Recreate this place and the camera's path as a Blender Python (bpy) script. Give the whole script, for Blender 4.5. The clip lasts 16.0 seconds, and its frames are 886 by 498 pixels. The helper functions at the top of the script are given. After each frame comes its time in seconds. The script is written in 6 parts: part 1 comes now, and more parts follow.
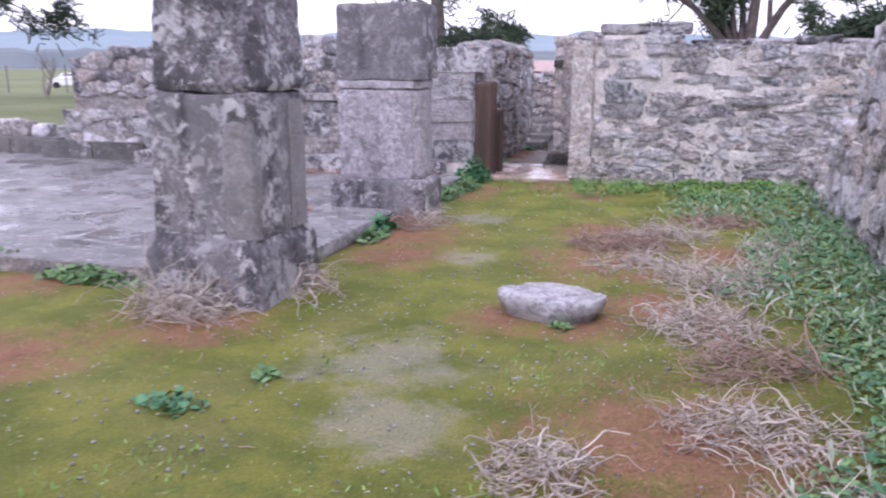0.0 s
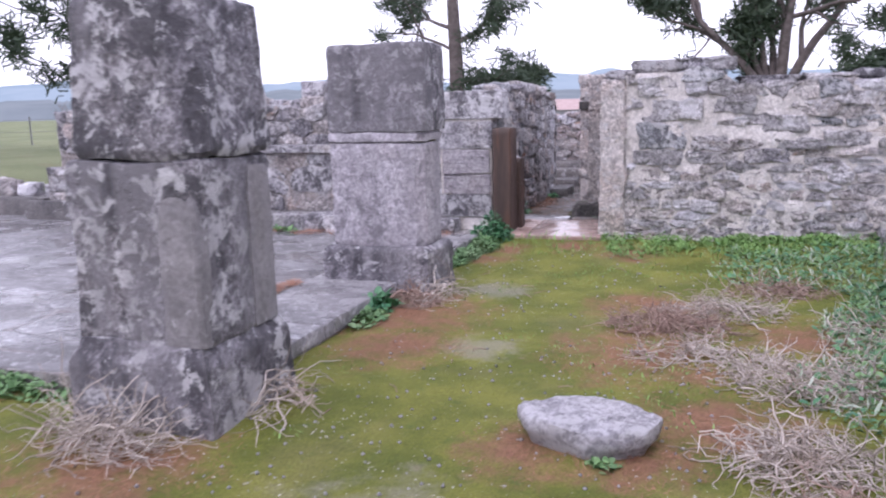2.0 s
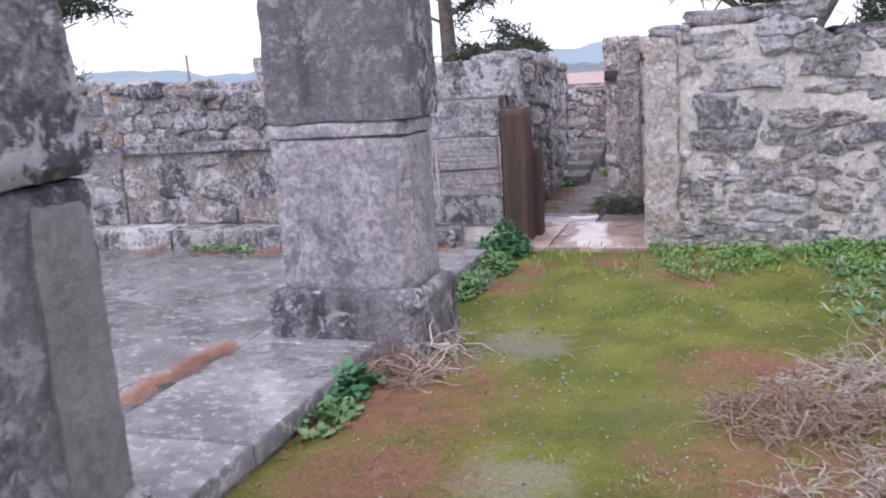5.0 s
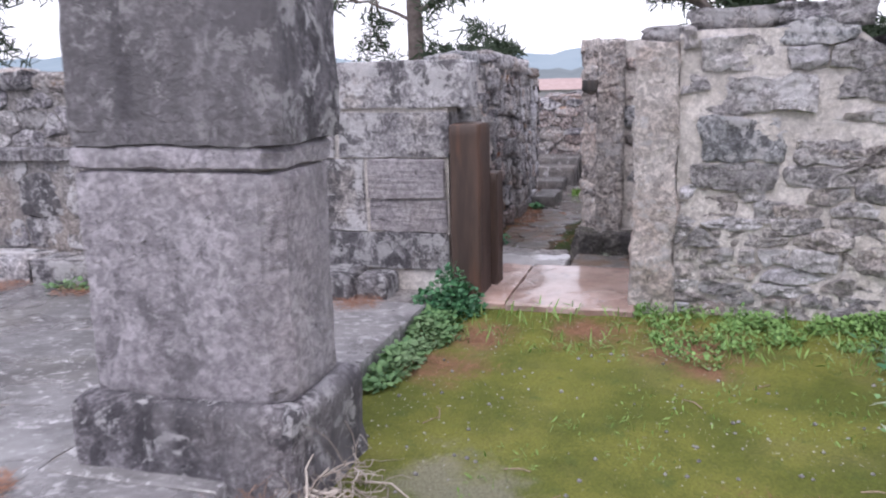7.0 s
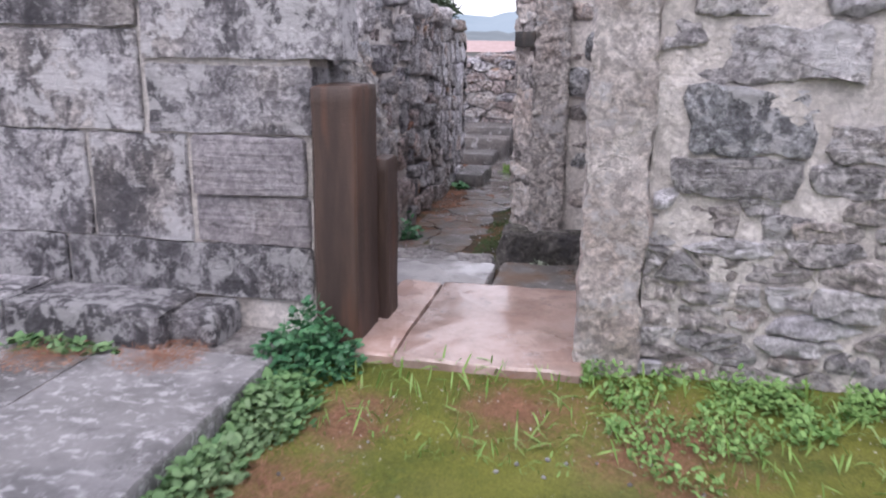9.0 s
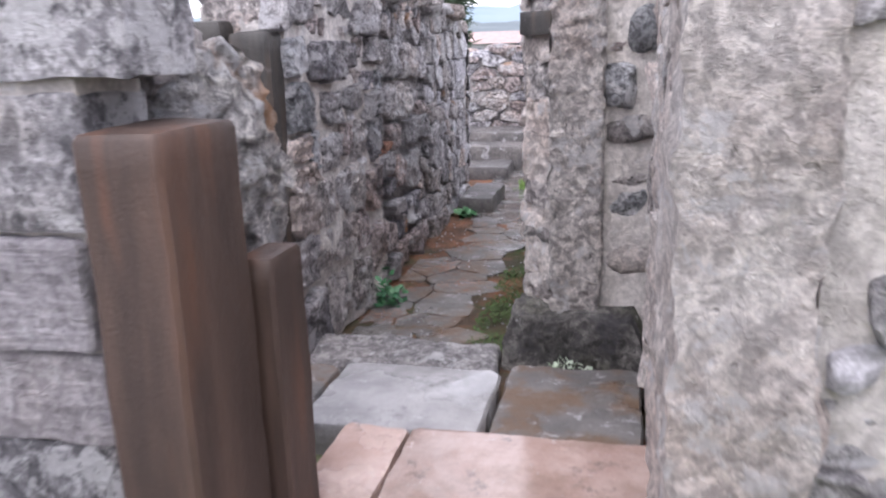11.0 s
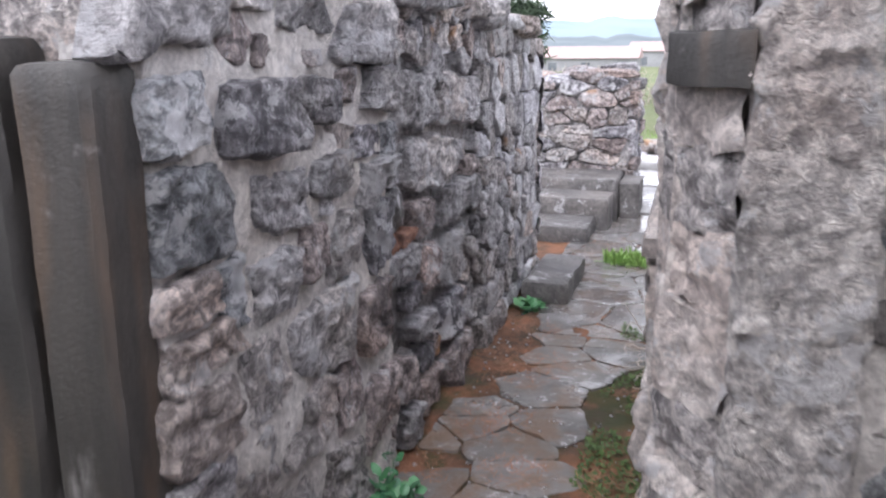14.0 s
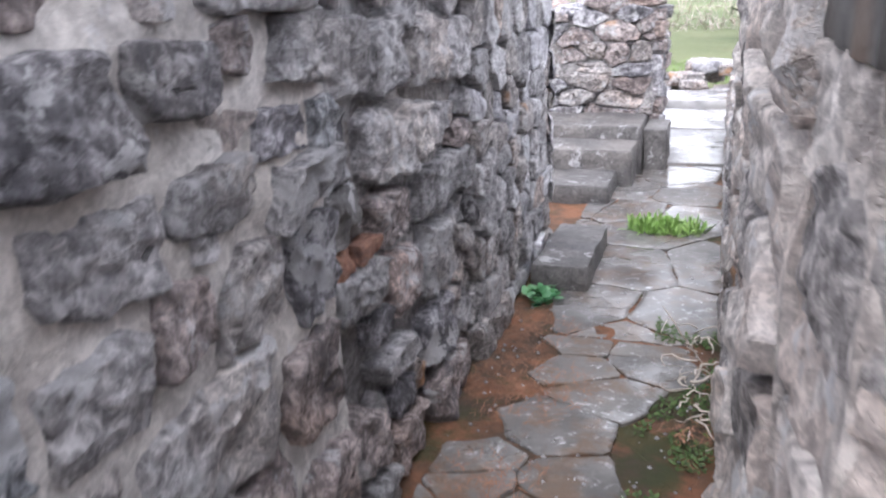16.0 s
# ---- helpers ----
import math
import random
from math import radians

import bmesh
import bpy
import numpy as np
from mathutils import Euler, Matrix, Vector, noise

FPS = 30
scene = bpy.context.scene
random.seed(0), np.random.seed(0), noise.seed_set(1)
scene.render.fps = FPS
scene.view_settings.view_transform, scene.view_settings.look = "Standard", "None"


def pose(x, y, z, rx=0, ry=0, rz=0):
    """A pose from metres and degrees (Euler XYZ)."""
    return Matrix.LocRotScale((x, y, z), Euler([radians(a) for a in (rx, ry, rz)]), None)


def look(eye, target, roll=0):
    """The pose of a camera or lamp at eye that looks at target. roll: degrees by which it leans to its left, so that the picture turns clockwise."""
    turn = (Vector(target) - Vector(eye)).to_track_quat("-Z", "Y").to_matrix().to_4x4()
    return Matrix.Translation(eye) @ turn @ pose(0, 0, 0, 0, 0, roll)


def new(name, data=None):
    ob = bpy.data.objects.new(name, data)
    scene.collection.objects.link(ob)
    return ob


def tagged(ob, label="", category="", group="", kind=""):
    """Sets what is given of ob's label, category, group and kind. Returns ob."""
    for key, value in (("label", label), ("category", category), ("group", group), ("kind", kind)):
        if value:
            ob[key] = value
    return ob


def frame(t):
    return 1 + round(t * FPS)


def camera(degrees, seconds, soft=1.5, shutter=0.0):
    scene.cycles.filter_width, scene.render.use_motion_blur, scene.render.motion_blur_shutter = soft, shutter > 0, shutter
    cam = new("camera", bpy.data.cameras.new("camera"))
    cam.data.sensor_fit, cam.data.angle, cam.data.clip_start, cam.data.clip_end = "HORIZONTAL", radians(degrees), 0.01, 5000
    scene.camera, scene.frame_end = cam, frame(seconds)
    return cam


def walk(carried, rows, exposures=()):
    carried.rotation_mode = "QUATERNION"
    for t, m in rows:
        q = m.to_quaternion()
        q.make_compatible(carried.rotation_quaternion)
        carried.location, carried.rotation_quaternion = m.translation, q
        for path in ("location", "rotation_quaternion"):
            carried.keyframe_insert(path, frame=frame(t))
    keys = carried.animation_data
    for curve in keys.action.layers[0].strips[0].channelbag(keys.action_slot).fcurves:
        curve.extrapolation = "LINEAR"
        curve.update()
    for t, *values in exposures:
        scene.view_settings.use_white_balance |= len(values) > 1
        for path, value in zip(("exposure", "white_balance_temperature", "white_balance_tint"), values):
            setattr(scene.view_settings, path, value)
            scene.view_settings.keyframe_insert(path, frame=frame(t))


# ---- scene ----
cam = camera(57.7, 16.0, 2.1, 0.5)
METRES, EYE, TILT, LEAN, TURN = 12.0, 1.5, -13.0, 0.0, 16.5
ROWS = [
    (0.0, 0.0, 0.0, 0.0, -0.0, 0.0, -0.0),
    (0.5, 0.0026, 0.0226, 0.0073, -2.62, -0.58, -0.23),
    (1.0, 0.0006, 0.0398, 0.0225, -0.36, 1.74, -0.67),
    (1.5, 0.0014, 0.0648, 0.0232, 2.4, 3.2, -0.06),
    (2.0, 0.0102, 0.0954, 0.0266, 1.87, 2.82, 1.02),
    (2.5, 0.0125, 0.1259, 0.0317, -0.74, 3.12, 2.05),
    (3.0, 0.0093, 0.1529, 0.0378, 1.25, 3.0, 3.68),
    (5.5, 0.0089, 0.3026, 0.0698, 2.03, 0.95, 3.06),
    (6.0, 0.0131, 0.3338, 0.0751, -0.81, -0.01, 0.64),
    (6.5, 0.018, 0.3632, 0.0858, -0.88, 2.02, 1.95),
    (7.0, 0.0264, 0.3999, 0.0959, -0.38, 1.39, 1.33),
    (7.5, 0.031, 0.4354, 0.1003, -3.17, 0.24, 0.21),
    (8.0, 0.0361, 0.47, 0.1079, -3.52, -0.42, 3.48),
    (8.5, 0.0481, 0.5084, 0.1149, -3.82, -1.95, 2.15),
    (9.0, 0.0565, 0.5471, 0.1229, -5.0, -1.37, 0.5),
    (9.5, 0.0642, 0.5835, 0.1325, -4.12, -1.46, 2.29),
    (12.0, 0.0988, 0.7741, 0.1732, -1.99, -1.93, 1.14),
    (12.5, 0.0994, 0.8023, 0.1833, -0.35, -1.22, -1.35),
    (13.0, 0.103, 0.826, 0.1923, 1.23, 0.01, -2.94),
    (13.5, 0.1046, 0.8514, 0.1945, 2.57, -1.76, -1.28),
    (14.0, 0.1062, 0.8739, 0.2029, 1.6, -0.86, 0.06),
    (14.5, 0.1062, 0.8938, 0.2068, 3.8, -0.19, -1.54),
    (15.0, 0.114, 0.9183, 0.2149, 4.2, -2.57, -2.65),
    (15.5, 0.1159, 0.9361, 0.2159, 4.25, -5.89, -1.83),
    (16.0, 0.1147, 0.9562, 0.2228, 2.55, -5.58, 1.65),
]
walk(cam, [(t, pose(0, 0, EYE, TILT, LEAN, TURN) @ pose(METRES * x, METRES * y, METRES * z, 90 + pitch, roll, yaw)) for t, x, y, z, yaw, pitch, roll in ROWS],
     [(0.0, 0.44, 5850, 27), (5.0, 0.37, 6000, 19), (8.0, 0.36, 6150, 18), (9.5, 0.58, 6150, 19), (12.0, 1.1, 6130, 13), (14.0, 1.12, 6130, 12), (16.0, 1.38, 6080, 11)])

# ---- world, sun, exposure ----
world = bpy.data.worlds.new("overcast")
scene.world = world
world.use_nodes = True
wt = world.node_tree
wt.nodes.clear()
w_out = wt.nodes.new("ShaderNodeOutputWorld")
w_bg = wt.nodes.new("ShaderNodeBackground")
w_sky = wt.nodes.new("ShaderNodeTexSky")
w_sky.sky_type = "NISHITA"
w_sky.sun_disc = False
w_sky.sun_elevation = radians(58)
w_sky.sun_rotation = radians(186)
w_sky.dust_density = 4.0
w_mix = wt.nodes.new("ShaderNodeMix")
w_mix.data_type = "RGBA"
w_mix.inputs["Factor"].default_value = 0.86
w_mix.inputs[7].default_value = (11.2, 11.1, 11.7, 1)
wt.links.new(w_sky.outputs[0], w_mix.inputs[6])
wt.links.new(w_mix.outputs[2], w_bg.inputs["Color"])
w_bg.inputs["Strength"].default_value = 0.12
wt.links.new(w_bg.outputs[0], w_out.inputs["Surface"])

sun = new("sun", bpy.data.lights.new("sun", "SUN"))
sun.data.energy = 1.3
sun.data.angle = radians(40)
sun.data.color = (1.0, 0.97, 0.93)
sun.matrix_world = look((0, 0, 20), (1.2, 11, 2))


# ---- materials ----
class Nodes:
    def __init__(self, name):
        self.m = bpy.data.materials.new(name)
        self.m.use_nodes = True
        self.t = self.m.node_tree
        self.t.nodes.clear()
        self.out = self.t.nodes.new("ShaderNodeOutputMaterial")
        self.b = self.t.nodes.new("ShaderNodeBsdfPrincipled")
        self.link(self.b.outputs[0], self.out.inputs[0])
        self.place = self.t.nodes.new("ShaderNodeNewGeometry").outputs["Position"]
        self.info = self.t.nodes.new("ShaderNodeObjectInfo")

    def link(self, a, b):
        self.t.links.new(a, b)

    def put(self, v, socket):
        if isinstance(v, bpy.types.NodeSocket):
            self.link(v, socket)
        else:
            socket.default_value = (*v, 1) if isinstance(v, tuple) and len(v) == 3 and socket.type == "RGBA" else v

    def math(self, op, a, b=0.0, clamp=False):
        n = self.t.nodes.new("ShaderNodeMath")
        n.operation, n.use_clamp = op, clamp
        self.put(a, n.inputs[0])
        self.put(b, n.inputs[1])
        return n.outputs[0]

    def vec(self, op, a, b):
        n = self.t.nodes.new("ShaderNodeVectorMath")
        n.operation = op
        self.put(a, n.inputs[0])
        self.put(b, n.inputs[1])
        return n.outputs["Value"] if op == "DISTANCE" else n.outputs[0]

    def noise(self, scale, detail=5.0, rough=0.6, where=None, out=0, dist=0.0):
        n = self.t.nodes.new("ShaderNodeTexNoise")
        n.inputs["Scale"].default_value = scale
        n.inputs["Detail"].default_value = detail
        n.inputs["Roughness"].default_value = rough
        n.inputs["Distortion"].default_value = dist
        self.link(where or self.place, n.inputs["Vector"])
        return n.outputs[out]

    def cells(self, scale, where=None, feature="F1"):
        n = self.t.nodes.new("ShaderNodeTexVoronoi")
        n.feature = feature
        n.inputs["Scale"].default_value = scale
        self.link(where or self.place, n.inputs["Vector"])
        return n.outputs["Distance"]

    def step(self, v, lo, hi):
        n = self.t.nodes.new("ShaderNodeMapRange")
        n.interpolation_type = "SMOOTHSTEP"
        self.put(v, n.inputs["Value"])
        n.inputs["From Min"].default_value, n.inputs["From Max"].default_value = lo, hi
        return n.outputs[0]

    def mix(self, f, a, b, blend="MIX"):
        n = self.t.nodes.new("ShaderNodeMix")
        n.data_type, n.blend_type = "RGBA", blend
        self.put(f, n.inputs["Factor"])
        self.put(a, n.inputs[6])
        self.put(b, n.inputs[7])
        return n.outputs[2]

    def value(self, col, v):
        n = self.t.nodes.new("ShaderNodeHueSaturation")
        self.put(col, n.inputs["Color"])
        self.put(v, n.inputs["Value"])
        return n.outputs[0]

    def done(self, col, rough, bump=None, strength=0.5, dist=0.02, spec=0.4):
        self.put(col, self.b.inputs["Base Color"])
        self.put(rough, self.b.inputs["Roughness"])
        self.b.inputs["Specular IOR Level"].default_value = spec
        if bump is not None:
            n = self.t.nodes.new("ShaderNodeBump")
            n.inputs["Strength"].default_value = strength
            n.inputs["Distance"].default_value = dist
            self.link(bump, n.inputs["Height"])
            self.link(n.outputs[0], self.b.inputs["Normal"])
        return self.m


def stone_mat(name, a, b, tint, dark=0.5, pale=0.5, rough=0.8, grain=1.0, spread=0.5, bands=0.0, orange=0.0, streak=0.0, bite=1.0):
    """Weathered limestone: two greys, a warm tint stone by stone, black and white lichen."""
    n = Nodes(name)
    r = n.info.outputs["Random"]
    shift = n.vec("ADD", n.place, n.vec("MULTIPLY", r, (31.0, 17.0, 23.0)))
    col = n.mix(n.step(n.noise(3.6, 7, 0.65, shift), 0.36, 0.64), a, b)
    col = n.mix(n.math("MULTIPLY", n.step(n.noise(1.5, 3, 0.5, shift), 0.48, 0.66), 0.85), col, tint)
    fine = n.noise(42.0, 8, 0.74, shift)
    mid = n.noise(13.0, 9, 0.74, shift, dist=0.3)
    big = n.noise(1.9, 4, 0.6, shift)
    col = n.mix(0.55 * bite, col, n.mix(n.step(fine, 0.41, 0.59), (0.32, 0.31, 0.33), (1.3, 1.3, 1.3)), "MULTIPLY")
    col = n.mix(0.7 * bite, col, n.mix(n.step(n.noise(21.0, 6, 0.66, shift, dist=0.8), 0.40, 0.60), (0.34, 0.33, 0.35), (1.34, 1.34, 1.34)), "MULTIPLY")
    hole = n.step(n.noise(16.0, 4, 0.6, n.vec("ADD", shift, (8.0, 1.0, 4.0)), dist=0.5), 0.66, 0.70)
    col = n.mix(n.math("MULTIPLY", hole, 0.8 * bite), col, (0.035, 0.032, 0.034))
    col = n.mix(n.math("MULTIPLY", n.math("SUBTRACT", 1.0, n.step(mid, 0.34, 0.50)), max(0.0, 0.1 + 0.5 * dark)), col, (0.09, 0.085, 0.095))
    blot = n.math("ADD", n.math("MULTIPLY", n.noise(6.0, 10, 0.75, n.vec("MULTIPLY", shift, (1.0, 1.0, 0.7)), dist=0.5), 0.5), n.math("ADD", n.math("MULTIPLY", big, 0.3), n.math("MULTIPLY", n.noise(21.0, 6, 0.7, shift), 0.2)))
    col = n.mix(n.math("MULTIPLY", n.step(blot, 0.565 - 0.085 * dark, 0.605 - 0.085 * dark), min(1.0, max(0.15, 0.4 + dark * 0.45))), col, (0.06, 0.057, 0.067))
    white = n.math("ADD", n.math("MULTIPLY", n.noise(8.5, 9, 0.74, n.vec("ADD", shift, (5.0, 3.0, 9.0)), dist=0.4), 0.7), n.math("MULTIPLY", n.noise(2.4, 4, 0.6, n.vec("ADD", shift, (2.0, 8.0, 1.0))), 0.3))
    col = n.mix(n.math("MULTIPLY", n.step(white, 0.585 - 0.085 * pale, 0.625 - 0.085 * pale), 0.4 + 0.4 * pale), col, (0.68, 0.67, 0.69))
    if streak:
        run = n.step(n.noise(1.0, 3, 0.5, n.vec("MULTIPLY", shift, (4.2, 4.2, 0.22))), 0.46, 0.60)
        col = n.mix(n.math("MULTIPLY", run, streak), col, n.mix(fine, (0.20, 0.19, 0.205), (0.34, 0.325, 0.35)))
    if orange:
        o = n.step(n.noise(2.1, 4, 0.55, n.vec("ADD", shift, (1.0, 6.0, 2.0))), 0.66 - 0.14 * orange, 0.74 - 0.12 * orange)
        col = n.mix(n.math("MULTIPLY", o, 0.8), col, (0.46, 0.24, 0.11))
    col = n.value(col, n.math("ADD", n.math("MULTIPLY", r, spread), 1.0 - spread * 0.5))
    h = n.math("ADD", n.math("MULTIPLY", mid, 1.1), n.math("MULTIPLY", fine, 0.4))
    h = n.math("ADD", h, n.math("MULTIPLY", n.noise(5.0, 6, 0.6, shift), 1.2))
    h = n.math("SUBTRACT", h, n.math("MULTIPLY", hole, 0.5 * bite))
    pits = n.math("MULTIPLY", n.step(n.cells(24.0, n.vec("ADD", shift, n.noise(9.0, 3, out=1))), 0.0, 0.3), 0.22)
    h = n.math("ADD", h, pits)
    if bands:
        w = n.vec("MULTIPLY", shift, (2.0, 2.0, 34.0))
        h = n.math("ADD", h, n.math("MULTIPLY", n.noise(1.0, 5, 0.65, w), bands))
    rr = n.math("ADD", n.math("MULTIPLY", fine, 0.25), rough - 0.12)
    return n.done(col, rr, h, 1.0, 0.055 * grain)


GREY = stone_mat("grey_limestone", (0.44, 0.42, 0.43), (0.68, 0.655, 0.665), (0.64, 0.585, 0.555), 0.2, 0.75, bands=0.5, bite=0.85, grain=1.3)
WARM = stone_mat("warm_rubble_stone", (0.38, 0.345, 0.335), (0.58, 0.54, 0.525), (0.58, 0.48, 0.43), 0.3, 0.5, orange=0.3)
DARK = stone_mat("dark_lichened_stone", (0.25, 0.24, 0.262), (0.47, 0.45, 0.48), (0.46, 0.43, 0.43), 0.7, 0.8)
RED = stone_mat("reddish_rubble_stone", (0.36, 0.30, 0.29), (0.55, 0.475, 0.46), (0.55, 0.42, 0.37), 0.45, 0.5, orange=0.25)
BLUE = stone_mat("blue_grey_stone", (0.32, 0.33, 0.35), (0.55, 0.56, 0.585), (0.48, 0.485, 0.50), 0.35, 0.95, grain=1.3)
ASHLAR = stone_mat("lichened_ashlar", (0.38, 0.365, 0.39), (0.58, 0.565, 0.59), (0.56, 0.52, 0.50), 0.85, 0.95, bands=0.4, grain=0.9, bite=0.8)
PIER = stone_mat("pier_stone", (0.20, 0.19, 0.212), (0.35, 0.335, 0.362), (0.31, 0.29, 0.305), 1.0, 0.75, spread=0.2, grain=0.6, streak=0.55)
SMOOTH = stone_mat("smooth_pier_stone", (0.42, 0.395, 0.43), (0.50, 0.475, 0.515), (0.43, 0.395, 0.42), 0.4, 0.25, grain=0.45, spread=0.1, streak=0.35, bite=0.55)
SMOOTHGREY = stone_mat("flaked_grey_ashlar", (0.36, 0.335, 0.36), (0.48, 0.45, 0.475), (0.42, 0.38, 0.385), 0.25, 0.25, bands=0.9, grain=0.8, spread=0.1, bite=0.5)
DRIP = stone_mat("smooth_cement_repair", (0.20, 0.19, 0.198), (0.28, 0.265, 0.275), (0.24, 0.225, 0.228), 0.0, 0.1, grain=0.25, spread=0.0, streak=0.4, bite=0.3)
PINK = stone_mat("pinkish_rough_stone", (0.62, 0.555, 0.52), (0.80, 0.745, 0.715), (0.70, 0.595, 0.545), -0.3, 0.55, grain=0.9, spread=0.2, bite=0.6)
PITTED = stone_mat("pitted_greyish_face_stone", (0.60, 0.555, 0.53), (0.78, 0.73, 0.70), (0.66, 0.56, 0.515), -0.2, 0.65, grain=2.4, spread=0.2, bite=0.8)
MORTAR = stone_mat("grey_mortar", (0.62, 0.58, 0.55), (0.74, 0.70, 0.675), (0.66, 0.605, 0.565), 0.0, 0.2, grain=0.5, spread=0.0, bite=0.35)
DIRTM = stone_mat("dark_mortar", (0.30, 0.285, 0.285), (0.45, 0.425, 0.42), (0.42, 0.37, 0.34), 0.35, 0.3, grain=0.9, spread=0.0, bite=0.6)
MOSSY = stone_mat("black_mossy_stone", (0.09, 0.085, 0.08), (0.27, 0.255, 0.24), (0.13, 0.13, 0.08), 0.6, 0.3, grain=1.2, spread=0.2)
STEP = stone_mat("grey_step_stone", (0.10, 0.095, 0.094), (0.17, 0.16, 0.157), (0.21, 0.19, 0.18), 0.3, 0.2, rough=0.5, grain=0.4, spread=0.3, bite=0.5)
LOOSE = stone_mat("pale_loose_stone", (0.48, 0.465, 0.50), (0.66, 0.645, 0.68), (0.58, 0.56, 0.57), 0.35, 0.9, rough=0.7, grain=0.8, bite=0.6)
PALE = stone_mat("pale_rosy_rubble_stone", (0.44, 0.40, 0.39), (0.64, 0.60, 0.585), (0.60, 0.51, 0.47), 0.15, 0.55, grain=1.1, spread=0.3, bite=0.8)
BRICK = stone_mat("broken_red_tile", (0.32, 0.15, 0.10), (0.46, 0.25, 0.17), (0.36, 0.20, 0.15), 0.2, 0.2, grain=0.7, bite=0.6)
STAINED = stone_mat("rust_stained_stone", (0.55, 0.525, 0.51), (0.78, 0.75, 0.73), (0.68, 0.60, 0.54), 0.35, 1.0, orange=0.85, grain=2.2, spread=0.0, bite=1.0)


def brown_mat():
    n = Nodes("brown_stained_slab")
    v = n.vec("MULTIPLY", n.place, (9.0, 9.0, 1.3))
    col = n.mix(n.step(n.noise(1.0, 6, 0.6, v), 0.35, 0.7), (0.052, 0.036, 0.031), (0.10, 0.065, 0.052))
    col = n.mix(n.math("MULTIPLY", n.step(n.noise(0.8, 4, 0.5, n.vec("ADD", v, (4.0, 7.0, 1.0))), 0.52, 0.68), 0.8), col, (0.14, 0.07, 0.046))
    fine = n.noise(70.0, 6, 0.7)
    col = n.mix(0.35, col, n.mix(fine, (0.3, 0.3, 0.3), (1.0, 1.0, 1.0)), "MULTIPLY")
    return n.done(col, n.math("ADD", n.math("MULTIPLY", fine, 0.3), 0.36), fine, 0.35, 0.01, 0.35)


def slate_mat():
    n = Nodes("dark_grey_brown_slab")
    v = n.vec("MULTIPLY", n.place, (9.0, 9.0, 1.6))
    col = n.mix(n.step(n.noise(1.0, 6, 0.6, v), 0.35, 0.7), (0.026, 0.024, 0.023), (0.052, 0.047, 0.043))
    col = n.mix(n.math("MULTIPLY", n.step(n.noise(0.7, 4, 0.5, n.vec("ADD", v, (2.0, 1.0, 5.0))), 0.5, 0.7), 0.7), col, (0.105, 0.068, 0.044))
    pale = n.step(n.noise(5.0, 6, 0.65), 0.62, 0.72)
    col = n.mix(n.math("MULTIPLY", pale, 0.35), col, (0.30, 0.28, 0.27))
    split = n.t.nodes.new("ShaderNodeSeparateXYZ")
    n.link(n.place, split.inputs[0])
    salt = n.step(n.math("SUBTRACT", n.math("MULTIPLY", n.noise(1.0, 4, 0.6, n.vec("MULTIPLY", n.place, (9.0, 9.0, 2.5))), 1.1), split.outputs[2]), 0.05, 0.35)
    col = n.mix(n.math("MULTIPLY", salt, 0.75), col, (0.36, 0.34, 0.335))
    fine = n.noise(60.0, 6, 0.7)
    return n.done(col, n.math("ADD", n.math("MULTIPLY", fine, 0.3), 0.4), fine, 0.4, 0.012, 0.5)


def blob(n, x, y, r, soft=0.5):
    """1 inside a round patch of ground, fading to 0 at its ragged edge."""
    flat = n.vec("MULTIPLY", n.place, (1.0, 1.0, 0.0))
    d = n.math("ADD", n.vec("DISTANCE", flat, (x, y, 0.0)), n.math("MULTIPLY", n.math("SUBTRACT", n.noise(3.4, 7, 0.7), 0.5), 3.4 * r))
    return n.math("SUBTRACT", 1.0, n.step(d, r * (0.75 - soft), r * 1.15))


def most(n, parts):
    v = parts[0]
    for p in parts[1:]:
        v = n.math("MAXIMUM", v, p)
    return v


NEEDLE_SPOTS = [(-2.75, 3.95, 0.55), (-3.3, 3.2, 0.5), (0.05, 3.1, 0.75), (0.15, 2.2, 0.7), (-0.55, 6.1, 0.65), (-0.1, 5.0, 0.5), (-2.35, 6.7, 0.7), (-2.15, 5.9, 0.5),
                (-2.9, 2.2, 0.3), (-0.5, 4.55, 0.35), (-1.0, 4.5, 0.3), (0.4, 6.6, 0.5), (-1.0, 9.5, 0.35), (-2.3, 8.9, 0.3), (-1.55, 9.65, 0.3), (-2.2, 9.45, 0.25), (-0.9, 9.15, 0.2), (-4.3, 4.5, 0.5), (-0.6, 7.3, 0.5)]
BARE_SPOTS = [(-1.4, 3.65, 0.5), (-1.1, 3.0, 0.35), (-1.9, 7.6, 0.35), (-1.6, 6.0, 0.3)]


